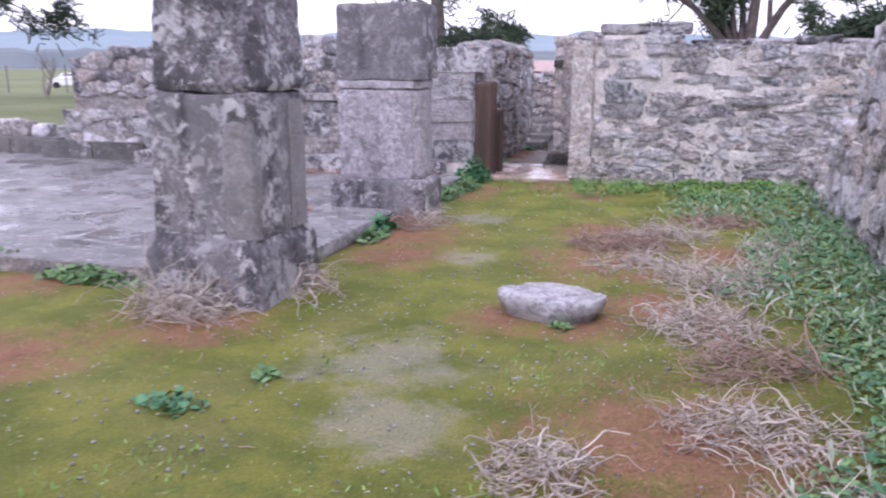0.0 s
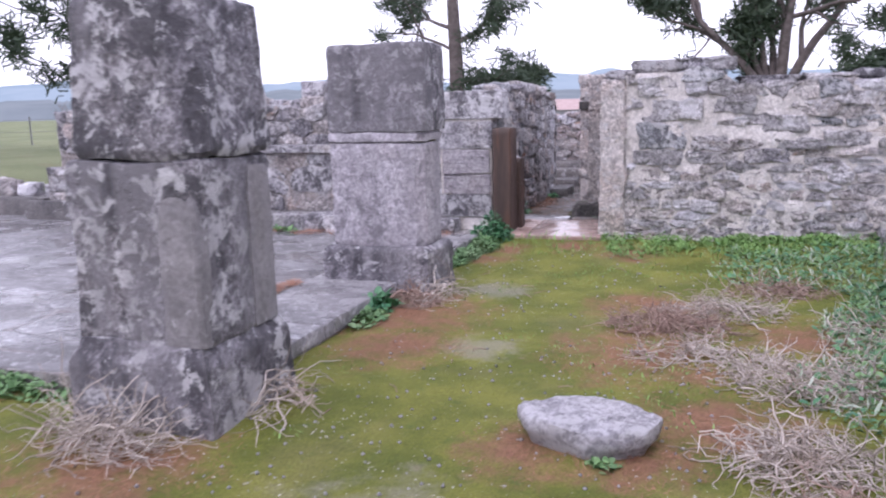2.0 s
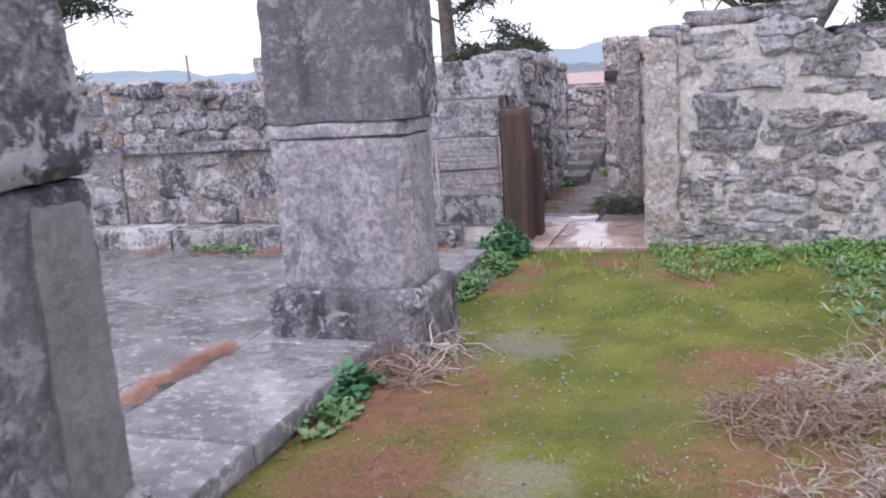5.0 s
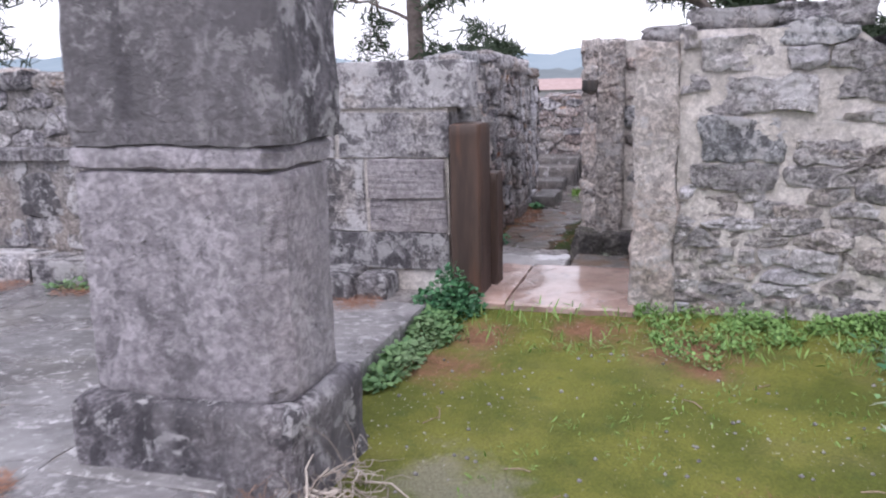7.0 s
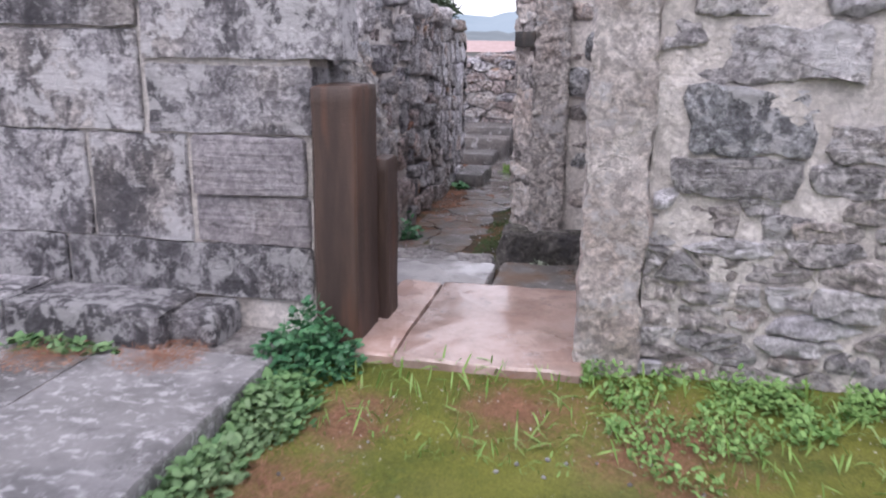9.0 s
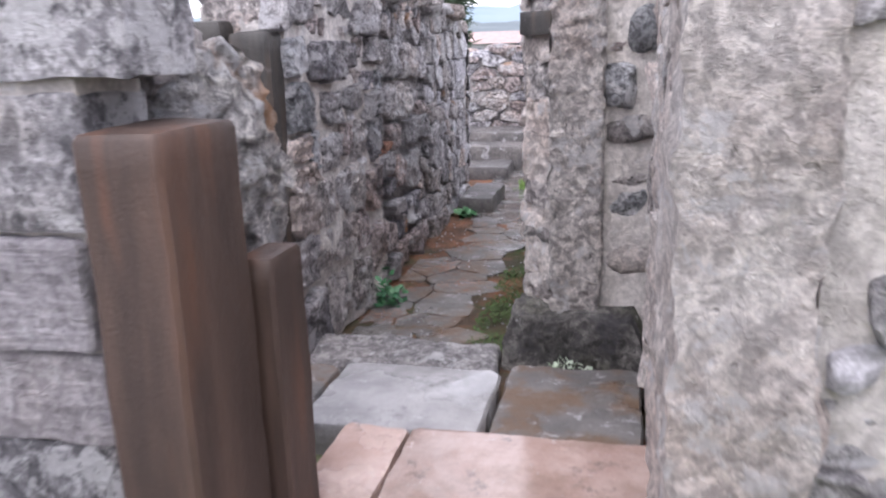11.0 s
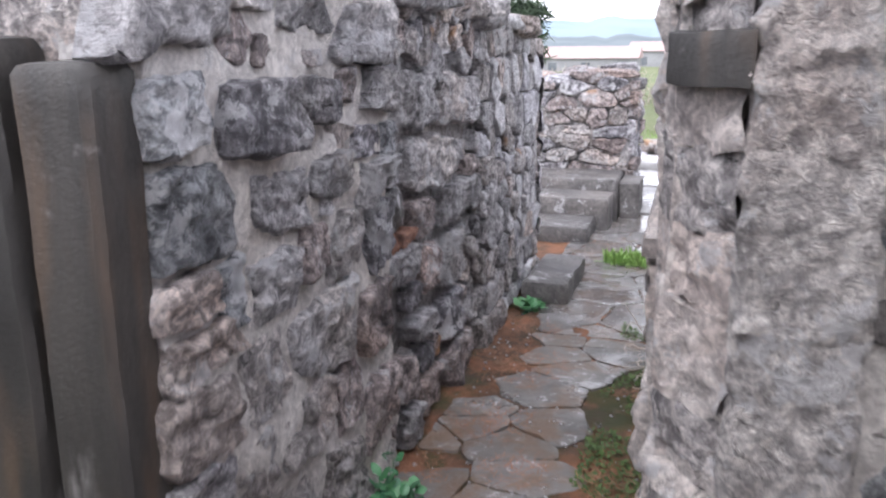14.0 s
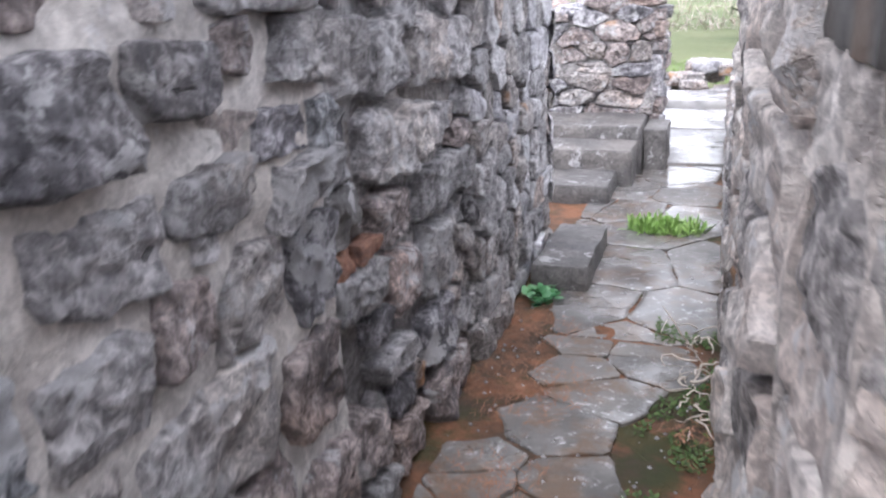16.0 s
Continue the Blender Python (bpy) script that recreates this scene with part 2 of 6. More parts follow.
def moss_mat():
    n = Nodes("mossy_ground")
    col = n.mix(n.step(n.noise(2.2, 6, 0.6), 0.35, 0.66), (0.125, 0.150, 0.026), (0.225, 0.235, 0.048))
    col = n.mix(n.math("MULTIPLY", n.step(n.noise(1.1, 5, 0.6, n.vec("ADD", n.place, (7.0, 2.0, 0.0))), 0.5, 0.7), 0.3), col, (0.25, 0.215, 0.11))
    col = n.mix(n.math("MULTIPLY", n.step(n.noise(5.0, 6, 0.65, n.vec("ADD", n.place, (1.0, 8.0, 0.0))), 0.56, 0.72), 0.6), col, (0.09, 0.14, 0.035))
    bare = most(n, [blob(n, *s) for s in BARE_SPOTS])
    col = n.mix(n.math("MULTIPLY", bare, 0.5), col, (0.38, 0.35, 0.325))
    red = most(n, [blob(n, *s, 0.7) for s in NEEDLE_SPOTS])
    col = n.mix(n.math("MULTIPLY", red, 0.85), col, n.mix(n.noise(22.0, 5, 0.7), (0.17, 0.075, 0.05), (0.44, 0.23, 0.155)))
    fine = n.noise(75.0, 6, 0.75)
    col = n.mix(0.75, col, n.mix(n.step(fine, 0.25, 0.75), (0.35, 0.35, 0.3), (1.25, 1.25, 1.2)), "MULTIPLY")
    speck = n.math("MULTIPLY", n.step(n.noise(42.0, 2, 0.5, n.vec("ADD", n.place, (3.0, 3.0, 0.0))), 0.68, 0.715), n.step(n.noise(1.6, 3), 0.4, 0.62))
    col = n.mix(speck, col, (0.62, 0.6, 0.55))
    h = n.math("ADD", n.noise(22.0, 8, 0.7), n.math("MULTIPLY", fine, 0.5))
    return n.done(col, 0.85, h, 0.9, 0.03, 0.25)


def field_mat():
    n = Nodes("green_field")
    col = n.mix(n.step(n.noise(0.12, 6, 0.6), 0.35, 0.65), (0.135, 0.165, 0.085), (0.215, 0.235, 0.135))
    col = n.mix(n.math("MULTIPLY", n.step(n.noise(0.5, 6, 0.65), 0.55, 0.7), 0.6), col, (0.22, 0.20, 0.13))
    fine = n.noise(9.0, 6, 0.75)
    col = n.mix(0.6, col, n.mix(fine, (0.4, 0.4, 0.35), (1.2, 1.2, 1.1)), "MULTIPLY")
    return n.done(col, 0.9, fine, 0.8, 0.1, 0.2)


def wet_mat(name, a, b, tint, puddle=0.5, lichen=0.6, dirt=0.0):
    n = Nodes(name)
    shift = n.vec("ADD", n.place, n.vec("MULTIPLY", n.info.outputs["Random"], (11.0, 7.0, 3.0)))
    col = n.mix(n.step(n.noise(3.0, 7, 0.65, shift), 0.35, 0.65), a, b)
    col = n.mix(n.math("MULTIPLY", n.step(n.noise(1.2, 4, 0.55, shift), 0.5, 0.7), 0.8), col, tint)
    fine = n.noise(45.0, 8, 0.7)
    col = n.mix(0.5, col, n.mix(fine, (0.35, 0.35, 0.35), (1.1, 1.1, 1.1)), "MULTIPLY")
    lw = n.step(n.noise(15.0, 8, 0.75, n.vec("MULTIPLY", n.place, (1.0, 1.3, 1.0)), dist=0.5), 0.62 - 0.08 * lichen, 0.72 - 0.08 * lichen)
    col = n.mix(n.math("MULTIPLY", lw, 0.6), col, (0.56, 0.55, 0.57))
    ld = n.step(n.noise(6.0, 8, 0.7, n.vec("ADD", n.place, (4.0, 4.0, 4.0))), 0.58, 0.68)
    col = n.mix(n.math("MULTIPLY", ld, 0.55), col, (0.09, 0.085, 0.09))
    if dirt:
        col = n.mix(n.math("MULTIPLY", n.step(n.noise(3.2, 8, 0.7, n.vec("ADD", n.place, (6.0, 2.0, 0.0))), 0.46, 0.62), dirt), col, n.mix(fine, (0.07, 0.05, 0.032), (0.17, 0.10, 0.06)))
    col = n.value(col, n.math("ADD", n.math("MULTIPLY", n.info.outputs["Random"], 0.3), 0.85))
    pool = n.step(n.noise(1.5, 5, 0.55, n.vec("ADD", n.place, (9.0, 1.0, 0.0))), 0.62 - 0.25 * puddle, 0.72 - 0.22 * puddle)
    rough = n.math("SUBTRACT", n.math("ADD", n.math("MULTIPLY", fine, 0.25), 0.42), n.math("MULTIPLY", pool, 0.45))
    h = n.math("MULTIPLY", n.math("ADD", n.noise(16.0, 8, 0.7), n.math("MULTIPLY", fine, 0.4)), n.math("SUBTRACT", 1.05, pool))
    return n.done(col, rough, h, 0.55, 0.02, 0.55)


WET = wet_mat("wet_grey_paving", (0.115, 0.112, 0.115), (0.21, 0.205, 0.213), (0.18, 0.175, 0.168), 0.62, 1.05)
WETPALE = wet_mat("wet_mottled_kerb_paving", (0.15, 0.146, 0.152), (0.30, 0.29, 0.30), (0.24, 0.232, 0.234), 0.5, 1.3)
FLAG = wet_mat("wet_flagstone", (0.09, 0.085, 0.082), (0.18, 0.17, 0.165), (0.15, 0.135, 0.122), 0.3, 0.85, 0.9)
FLAGFAR = wet_mat("rain_wet_flagstone", (0.10, 0.096, 0.095), (0.20, 0.19, 0.188), (0.17, 0.155, 0.145), 0.85, 0.8, 0.5)
ROSE = wet_mat("pink_threshold_stone", (0.40, 0.275, 0.235), (0.53, 0.40, 0.355), (0.42, 0.335, 0.305), 0.95, 0.2, 0.3)
CHALK = stone_mat("pale_pitted_slab", (0.30, 0.285, 0.285), (0.46, 0.44, 0.44), (0.40, 0.37, 0.36), 0.6, 0.6, rough=0.55, grain=0.8)
FLOOD = wet_mat("flooded_slab", (0.22, 0.215, 0.22), (0.36, 0.35, 0.355), (0.32, 0.31, 0.30), 1.1, 0.4)


def soil_mat():
    n = Nodes("needle_strewn_soil")
    col = n.mix(n.step(n.noise(2.6, 6, 0.65), 0.38, 0.62), (0.085, 0.06, 0.042), (0.29, 0.13, 0.07))
    col = n.mix(n.math("MULTIPLY", n.step(n.noise(3.5, 6, 0.65, n.vec("ADD", n.place, (5.0, 0.0, 0.0))), 0.48, 0.62), 0.8), col, (0.055, 0.07, 0.024))
    fine = n.noise(60.0, 7, 0.75)
    col = n.mix(0.7, col, n.mix(fine, (0.3, 0.3, 0.3), (1.3, 1.3, 1.3)), "MULTIPLY")
    return n.done(col, 0.75, n.math("ADD", n.noise(18.0, 7, 0.7), fine), 0.9, 0.03, 0.35)


def leaf_mat(name, a, b, c, rough=0.55):
    n = Nodes(name)
    isl = n.t.nodes.new("ShaderNodeNewGeometry").outputs["Random Per Island"]
    col = n.mix(isl, a, b)
    col = n.mix(n.math("MULTIPLY", n.step(n.noise(3.0, 4, 0.6), 0.5, 0.7), 0.7), col, c)
    m = n.done(col, rough, None, spec=0.35)
    return m


def plain_mat(name, a, b, rough=0.6, scale=6.0, spec=0.4, metal=0.0):
    n = Nodes(name)
    f = n.noise(scale, 6, 0.65)
    n.b.inputs["Metallic"].default_value = metal
    return n.done(n.mix(n.step(f, 0.3, 0.7), a, b), rough, f, 0.2, 0.01, spec)


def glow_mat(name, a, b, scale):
    """A far backdrop that glows by itself, with the misty air painted into its colour."""
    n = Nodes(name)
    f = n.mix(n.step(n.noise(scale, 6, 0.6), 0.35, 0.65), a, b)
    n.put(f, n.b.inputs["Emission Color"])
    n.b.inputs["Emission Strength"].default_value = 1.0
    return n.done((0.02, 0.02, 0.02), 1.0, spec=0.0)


BROWN = brown_mat()
SLATE = slate_mat()
MOSS = moss_mat()
FIELD = field_mat()
SOIL = soil_mat()
WEED = leaf_mat("weed_leaf", (0.065, 0.15, 0.055), (0.16, 0.28, 0.11), (0.20, 0.28, 0.15))
OLIVE = leaf_mat("dark_olive_moss", (0.035, 0.06, 0.018), (0.075, 0.12, 0.035), (0.06, 0.07, 0.025), 0.7)
FRESH = leaf_mat("fresh_weed_leaf", (0.10, 0.21, 0.055), (0.22, 0.36, 0.115), (0.17, 0.30, 0.085))
CLOVER = leaf_mat("dark_clover_leaf", (0.035, 0.12, 0.06), (0.08, 0.21, 0.09), (0.09, 0.23, 0.08), 0.4)
GRASS = leaf_mat("grass_blade", (0.13, 0.25, 0.05), (0.23, 0.36, 0.10), (0.26, 0.33, 0.14))
SAGE = leaf_mat("pale_thistle_leaf", (0.27, 0.33, 0.25), (0.42, 0.47, 0.38), (0.22, 0.30, 0.19))
PINE = leaf_mat("pine_needles", (0.028, 0.048, 0.028), (0.06, 0.085, 0.05), (0.035, 0.06, 0.04), 0.7)
TWIG = leaf_mat("dry_grey_stem", (0.30, 0.255, 0.225), (0.60, 0.54, 0.485), (0.40, 0.31, 0.255), 0.8)
BROWNTWIG = leaf_mat("dry_brown_stem", (0.22, 0.15, 0.12), (0.42, 0.31, 0.26), (0.26, 0.155, 0.12), 0.8)
NEEDLE = leaf_mat("fallen_pine_needle", (0.22, 0.095, 0.055), (0.38, 0.20, 0.125), (0.16, 0.075, 0.05), 0.7)
BARK = plain_mat("pine_bark", (0.075, 0.062, 0.06), (0.15, 0.125, 0.12), 0.9, 5.0, 0.2)
BARETWIG = plain_mat("bare_twig", (0.22, 0.19, 0.19), (0.30, 0.27, 0.27), 0.9, 5.0, 0.2)
# both hill colours hold painted distance haze and shine without any lamp
HILL = glow_mat("haze_painted_hill", (0.30, 0.385, 0.47), (0.37, 0.45, 0.53), 0.004)
HILLNEAR = glow_mat("haze_painted_rise", (0.19, 0.225, 0.255), (0.27, 0.305, 0.335), 0.012)
WHITEWASH = plain_mat("whitewash", (0.25, 0.25, 0.265), (0.31, 0.31, 0.325), 0.8, 1.0)
ROOF = plain_mat("pale_red_roof", (0.34, 0.25, 0.24), (0.40, 0.30, 0.29), 0.8, 1.5)
PANE = plain_mat("dark_window", (0.12, 0.13, 0.15), (0.18, 0.19, 0.21), 0.2, 1.0)
CARPAINT = plain_mat("white_car_paint", (0.78, 0.78, 0.79), (0.82, 0.82, 0.83), 0.25, 1.0, 0.5)
RUBBER = plain_mat("tyre_rubber", (0.02, 0.02, 0.02), (0.03, 0.03, 0.03), 0.8)
METAL = plain_mat("grey_fence_metal", (0.16, 0.16, 0.17), (0.24, 0.24, 0.25), 0.55, 8.0, 0.5, 0.6)


# ---- mesh helpers ----
def link_mesh(name, verts, faces, mat, parent=None, label="", smooth=True):
    me = bpy.data.meshes.new(name)
    me.from_pydata(verts, [], faces)
    me.materials.append(mat)
    if smooth:
        me.polygons.foreach_set("use_smooth", [True] * len(me.polygons))
    me.update()
    ob = new(name, me)
    if parent:
        ob.parent = parent
    return tagged(ob, label)


def part(name, bm, mat, parent=None, label="", smooth=True):
    bmesh.ops.recalc_face_normals(bm, faces=bm.faces)
    me = bpy.data.meshes.new(name)
    bm.to_mesh(me)
    bm.free()
    me.materials.append(mat)
    if smooth:
        me.polygons.foreach_set("use_smooth", [True] * len(me.polygons))
        me.set_sharp_from_angle(angle=radians(42))
    ob = new(name, me)
    if parent:
        ob.parent = parent
    return tagged(ob, label)


def empty(name, label, category, group="", kind="", at=(0, 0, 0)):
    ob = new(name)
    ob.location = at
    return tagged(ob, label, category, group, kind)


def wob(p, amp, freq, seed=0.0):
    v = Vector(p)
    return v + noise.noise_vector(v * freq + Vector((seed, seed * 1.7, seed * 0.3))) * amp


def profile(points):
    """Height along a line, straight between (place, height) pairs."""
    xs, zs = [p[0] for p in points], [p[1] for p in points]
    return lambda s: float(np.interp(s, xs, zs))


def core(name, box, zlo, top, axis, mat, label, category="wall", res=0.09, amp=0.022, fine=0.008, dip=0.05, kind="structure"):
    """A wall's mortar body: a box whose top follows a profile along its axis, with an uneven skin."""
    x0, x1, y0, y1 = box
    bm = bmesh.new()
    length, thick = (x1 - x0, y1 - y0) if axis == "x" else (y1 - y0, x1 - x0)
    s0 = x0 if axis == "x" else y0
    hmax = max(top(s0 + length * i / 20) for i in range(21)) - zlo
    ns, nt, nz = max(2, round(length / res)), max(2, round(thick / res)), max(2, round(hmax / res))

    def at(s, g, f):
        sv = s0 + length * s
        z = zlo + f * (top(sv) - dip - zlo)
        p = (sv, y0 + thick * g, z) if axis == "x" else (x0 + thick * g, sv, z)
        p = wob(p, amp, 4.0)
        return wob(p, fine, 17.0, 3.0)

    def sheet(fn, na, nb):
        grid = [[bm.verts.new(fn(a / na, b / nb)) for b in range(nb + 1)] for a in range(na + 1)]
        for a in range(na):
            for b in range(nb):
                bm.faces.new((grid[a][b], grid[a + 1][b], grid[a + 1][b + 1], grid[a][b + 1]))

    sheet(lambda a, b: at(a, 0, b), ns, nz)
    sheet(lambda a, b: at(a, 1, b), ns, nz)
    sheet(lambda a, b: at(0, a, b), nt, nz)
    sheet(lambda a, b: at(1, a, b), nt, nz)
    sheet(lambda a, b: at(a, b, 1), ns, nt)
    bmesh.ops.remove_doubles(bm, verts=bm.verts, dist=0.0005)
    return tagged(part(name, bm, mat), label, category, "", kind)


def clip_poly(poly, nx, ny, c):
    """The part of a polygon where nx * x + ny * y <= c."""
    out = []
    for i in range(len(poly)):
        ax, ay = poly[i]
        bx, by = poly[(i + 1) % len(poly)]
        da, db = nx * ax + ny * ay - c, nx * bx + ny * by - c
        if da <= 0:
            out.append((ax, ay))
        if (da < 0 < db) or (db < 0 < da):
            k = da / (da - db)
            out.append((ax + (bx - ax) * k, ay + (by - ay) * k))
    return out


def cells(rng, width, height, w, h, jitter, merge=0.0):
    """Irregular stones in rough courses over a rectangle: a list of polygons."""
    k = h / w
    seeds = []
    z = -h * 0.5
    while z < height + h:
        rh = h * rng.uniform(0.65, 1.35)
        s = -w * rng.uniform(0.2, 1.0)
        while s < width + w:
            rw = w * rng.choice((0.55, 0.8, 1.0, 1.3, 1.7))
            if rng.random() > merge:
                seeds.append(((s + rw / 2 + rng.uniform(-1, 1) * jitter * w) * k, z + rh / 2 + rng.uniform(-1, 1) * jitter * h))
            s += rw
        z += rh
    pts = np.array(seeds)
    polys = []
    for i, (px, py) in enumerate(seeds):
        d2 = (pts[:, 0] - px) ** 2 + (pts[:, 1] - py) ** 2
        poly = [(px - 3 * h, py - 3 * h), (px + 3 * h, py - 3 * h), (px + 3 * h, py + 3 * h), (px - 3 * h, py + 3 * h)]
        for j in np.argsort(d2)[1:19]:
            qx, qy = seeds[j]
            nx, ny = qx - px, qy - py
            poly = clip_poly(poly, nx, ny, nx * (px + qx) / 2 + ny * (py + qy) / 2)
            if len(poly) < 3:
                break
        poly = clip_poly(poly, -1, 0, 0)
        poly = clip_poly(poly, 1, 0, width * k) if len(poly) > 2 else poly
        poly = clip_poly(poly, 0, -1, 0) if len(poly) > 2 else poly
        poly = clip_poly(poly, 0, 1, height) if len(poly) > 2 else poly
        if len(poly) > 2:
            polys.append([(x / k, y) for x, y in poly])
    return polys


def area_centre(poly):
    a = cx = cy = 0.0
    for i in range(len(poly)):
        x0, y0 = poly[i]
        x1, y1 = poly[(i + 1) % len(poly)]
        c = x0 * y1 - x1 * y0
        a, cx, cy = a + c, cx + (x0 + x1) * c, cy + (y0 + y1) * c
    if abs(a) < 1e-9:
        return 0.0, poly[0]
    return abs(a / 2), (cx / (3 * a), cy / (3 * a))


def rounded(poly, n, cut):
    """The polygon with its corners cut, walked at n even steps."""
    for _ in range(2):
        out = []
        for i in range(len(poly)):
            ax, ay = poly[i]
            bx, by = poly[(i + 1) % len(poly)]
            out += [(ax + (bx - ax) * cut, ay + (by - ay) * cut), (bx + (ax - bx) * cut, by + (ay - by) * cut)]
        poly = out
    p = np.array(poly + poly[:1])
    d = np.concatenate([[0], np.cumsum(np.hypot(*np.diff(p, axis=0).T))])
    t = np.linspace(0, d[-1], n, endpoint=False)
    return list(zip(np.interp(t, d, p[:, 0]), np.interp(t, d, p[:, 1])))


def piece(name, poly, place, proud, mat, parent, rng, sink=0.05, n=16, cut=0.16, bulge=0.35, rough=0.012, flat=False):
    """One stone: a polygon of a face, raised by proud. place(s, z, d) gives the point d out of the face."""
    area, (cx, cy) = area_centre(poly)
    size = math.sqrt(area)
    off = Vector((rng.uniform(0, 90), rng.uniform(0, 90), rng.uniform(0, 90)))
    ring = []
    for x, y in rounded(poly, n, cut):
        e = noise.noise_vector(Vector((x * 9, y * 9, 0)) + off) * (0.1 if not flat else 0.08) + noise.noise_vector(Vector((x * 30, y * 30, 4)) + off) * (0.035 if not flat else 0.02)
        ring.append((x + e.x * min(size, 0.3), y + e.y * min(size, 0.3)))
    tilt_s, tilt_z = rng.uniform(-0.12, 0.12), rng.uniform(-0.12, 0.12)
    layers = ((1.03, -sink), (1.0, proud * 0.55), (0.96, proud * 0.9), (0.86, proud), (0.62, proud * (1.0 + bulge * 0.3)), (0.32, proud * (1.0 + bulge * 0.4)))
    if flat:
        layers = ((1.0, -sink), (1.0, proud * 0.75), (0.975, proud * 0.97), (0.9, proud), (0.5, proud))
        tilt_s = tilt_z = 0.0
    elif n >= 36:
        layers = ((1.03, -sink), (1.0, proud * 0.5), (0.97, proud * 0.88), (0.9, proud), (0.78, proud * 1.02), (0.64, proud), (0.48, proud * 1.03), (0.3, proud), (0.14, proud))
    verts, faces = [], []
    for k, (f, d) in enumerate(layers):
        for x, y in ring:
            ds, dz = (x - cx) * f, (y - cy) * f
            q = noise.noise_vector(Vector((ds * 11, dz * 11, d * 14)) + off) + noise.noise_vector(Vector((ds * 27, dz * 27, d * 30)) + off) * 0.7
            a = rough * (0.0 if k == 0 else 1.0)
            lift = 0.0 if k == 0 else (ds * tilt_s + dz * tilt_z)
            verts.append(place(cx + ds + q.x * a * 0.7, cy + dz + q.y * a * 0.7, d + lift + q.z * a * (0.3 if flat else 1.3)))
    verts.append(place(cx, cy, layers[-1][1] + (0.0 if flat else proud * 0.1 * rng.uniform(-1, 1))))
    m = len(ring)
    for k in range(len(layers) - 1):
        for i in range(m):
            j = (i + 1) % m
            faces.append((k * m + i, k * m + j, (k + 1) * m + j, (k + 1) * m + i))
    last = (len(layers) - 1) * m
    for i in range(m):
        faces.append((last + i, last + (i + 1) % m, len(verts) - 1))
    a, b, c = (Vector(v) for v in (place(0, 0, 0), place(1, 0, 0), place(0, 1, 0)))
    out = Vector(place(0, 0, 1)) - a
    if ((b - a).cross(c - a)).dot(out) < 0:
        faces = [tuple(reversed(f)) for f in faces]
    sign = sum(ring[i][0] * ring[(i + 1) % m][1] - ring[(i + 1) % m][0] * ring[i][1] for i in range(m))
    if sign < 0:
        faces = [tuple(reversed(f)) for f in faces]
    ob = link_mesh(name, verts, faces, mat, parent)
    ob.data.set_sharp_from_angle(angle=radians(36))
    return ob


def facing(wall, seed, start, along, width, zlo, top, w, h, mats, proud=(0.015, 0.04), joint=0.018, jitter=0.22, out=None, merge=0.0, skip=None, n=20, cut=0.09, rough=0.014, name="stone", bulge=0.1):
    """Stones over one face of a wall. start: the face's foot corner; along: 'x', '-x', 'y' or '-y'; out: the way the face looks."""
    rng = random.Random(seed)
    ax = Vector({"x": (1, 0, 0), "y": (0, 1, 0)}[along])
    o = Vector(start)
    outv = Vector(out)
    height = max(top(width * i / 30) for i in range(31)) - zlo
    for poly in cells(rng, width, height, w, h, jitter, merge):
        area, (cx, cy) = area_centre(poly)
        if area < 0.12 * w * h:
            continue
        lim = top(cx) - zlo
        if cy > lim - 0.02 or (skip and skip(cx, cy + zlo)):
            continue
        g = 1.0 - joint * rng.uniform(0.6, 1.6) / math.sqrt(area)
        poly = [(cx + (x - cx) * g, min(cy + (y - cy) * g, lim + 0.03)) for x, y in poly]
        pr = rng.uniform(*proud)
        piece(name, poly, lambda s, z, d: o + ax * s + Vector((0, 0, zlo + z)) + outv * d, pr, rng.choice(mats), wall, rng, n=n, cut=cut, rough=rough, bulge=bulge)


def set_stones(wall, seed, start, along, out, rows, mats, n=40, cut=0.035, rough=0.02, bulge=0.0, slant=0.2, flat=0.75):
    """Single stones at their own places in a face: (from, to, foot, head, proud, material's letter) along the wall. Returns their boxes."""
    rng = random.Random(seed)
    ax = Vector({"x": (1, 0, 0), "y": (0, 1, 0)}[along])
    o, outv = Vector(start), Vector(out)
    for a, b, z0, z1, proud, key in rows:
        g = 0.012
        a, b, z0, z1 = a - g, b + g, z0 - g, z1 + g
        w, h = b - a, z1 - z0
        j = lambda k: rng.uniform(0.0, slant) * k
        poly = [(a + j(w), z0 + j(h)), (b - j(w), z0 + j(h)), (b - j(w), z1 - j(h)), (a + j(w), z1 - j(h))]
        for c in rng.sample(range(4), rng.choice((1, 2, 2, 3))):
            p, q = poly[c], poly[(c + 1) % 4]
            q = q[0] if isinstance(q[0], tuple) else q
            k, m = rng.uniform(0.3, 0.7), rng.uniform(0.02, 0.12)
            mid = (p[0] + (q[0] - p[0]) * k, p[1] + (q[1] - p[1]) * k)
            centre = ((a + b) / 2, (z0 + z1) / 2)
            poly[c] = (p, (mid[0] + (mid[0] - centre[0]) * m, mid[1] + (mid[1] - centre[1]) * m))
        poly = [v for p in poly for v in (p if isinstance(p[0], tuple) else (p,))]
        piece("stone", poly, lambda s, z, d: o + ax * s + Vector((0, 0, z)) + outv * d, proud * flat, mats[key], wall, rng, n=n, cut=cut, rough=min(rough, 0.18 * min(w, h)), bulge=bulge)
    return [(r[0], r[1], r[2], r[3]) for r in rows]


def clear_of(boxes, margin, s0=0.0):
    return lambda s, z: any(a - margin < s + s0 < b + margin and z0 - margin < z < z1 + margin for a, b, z0, z1 in boxes)


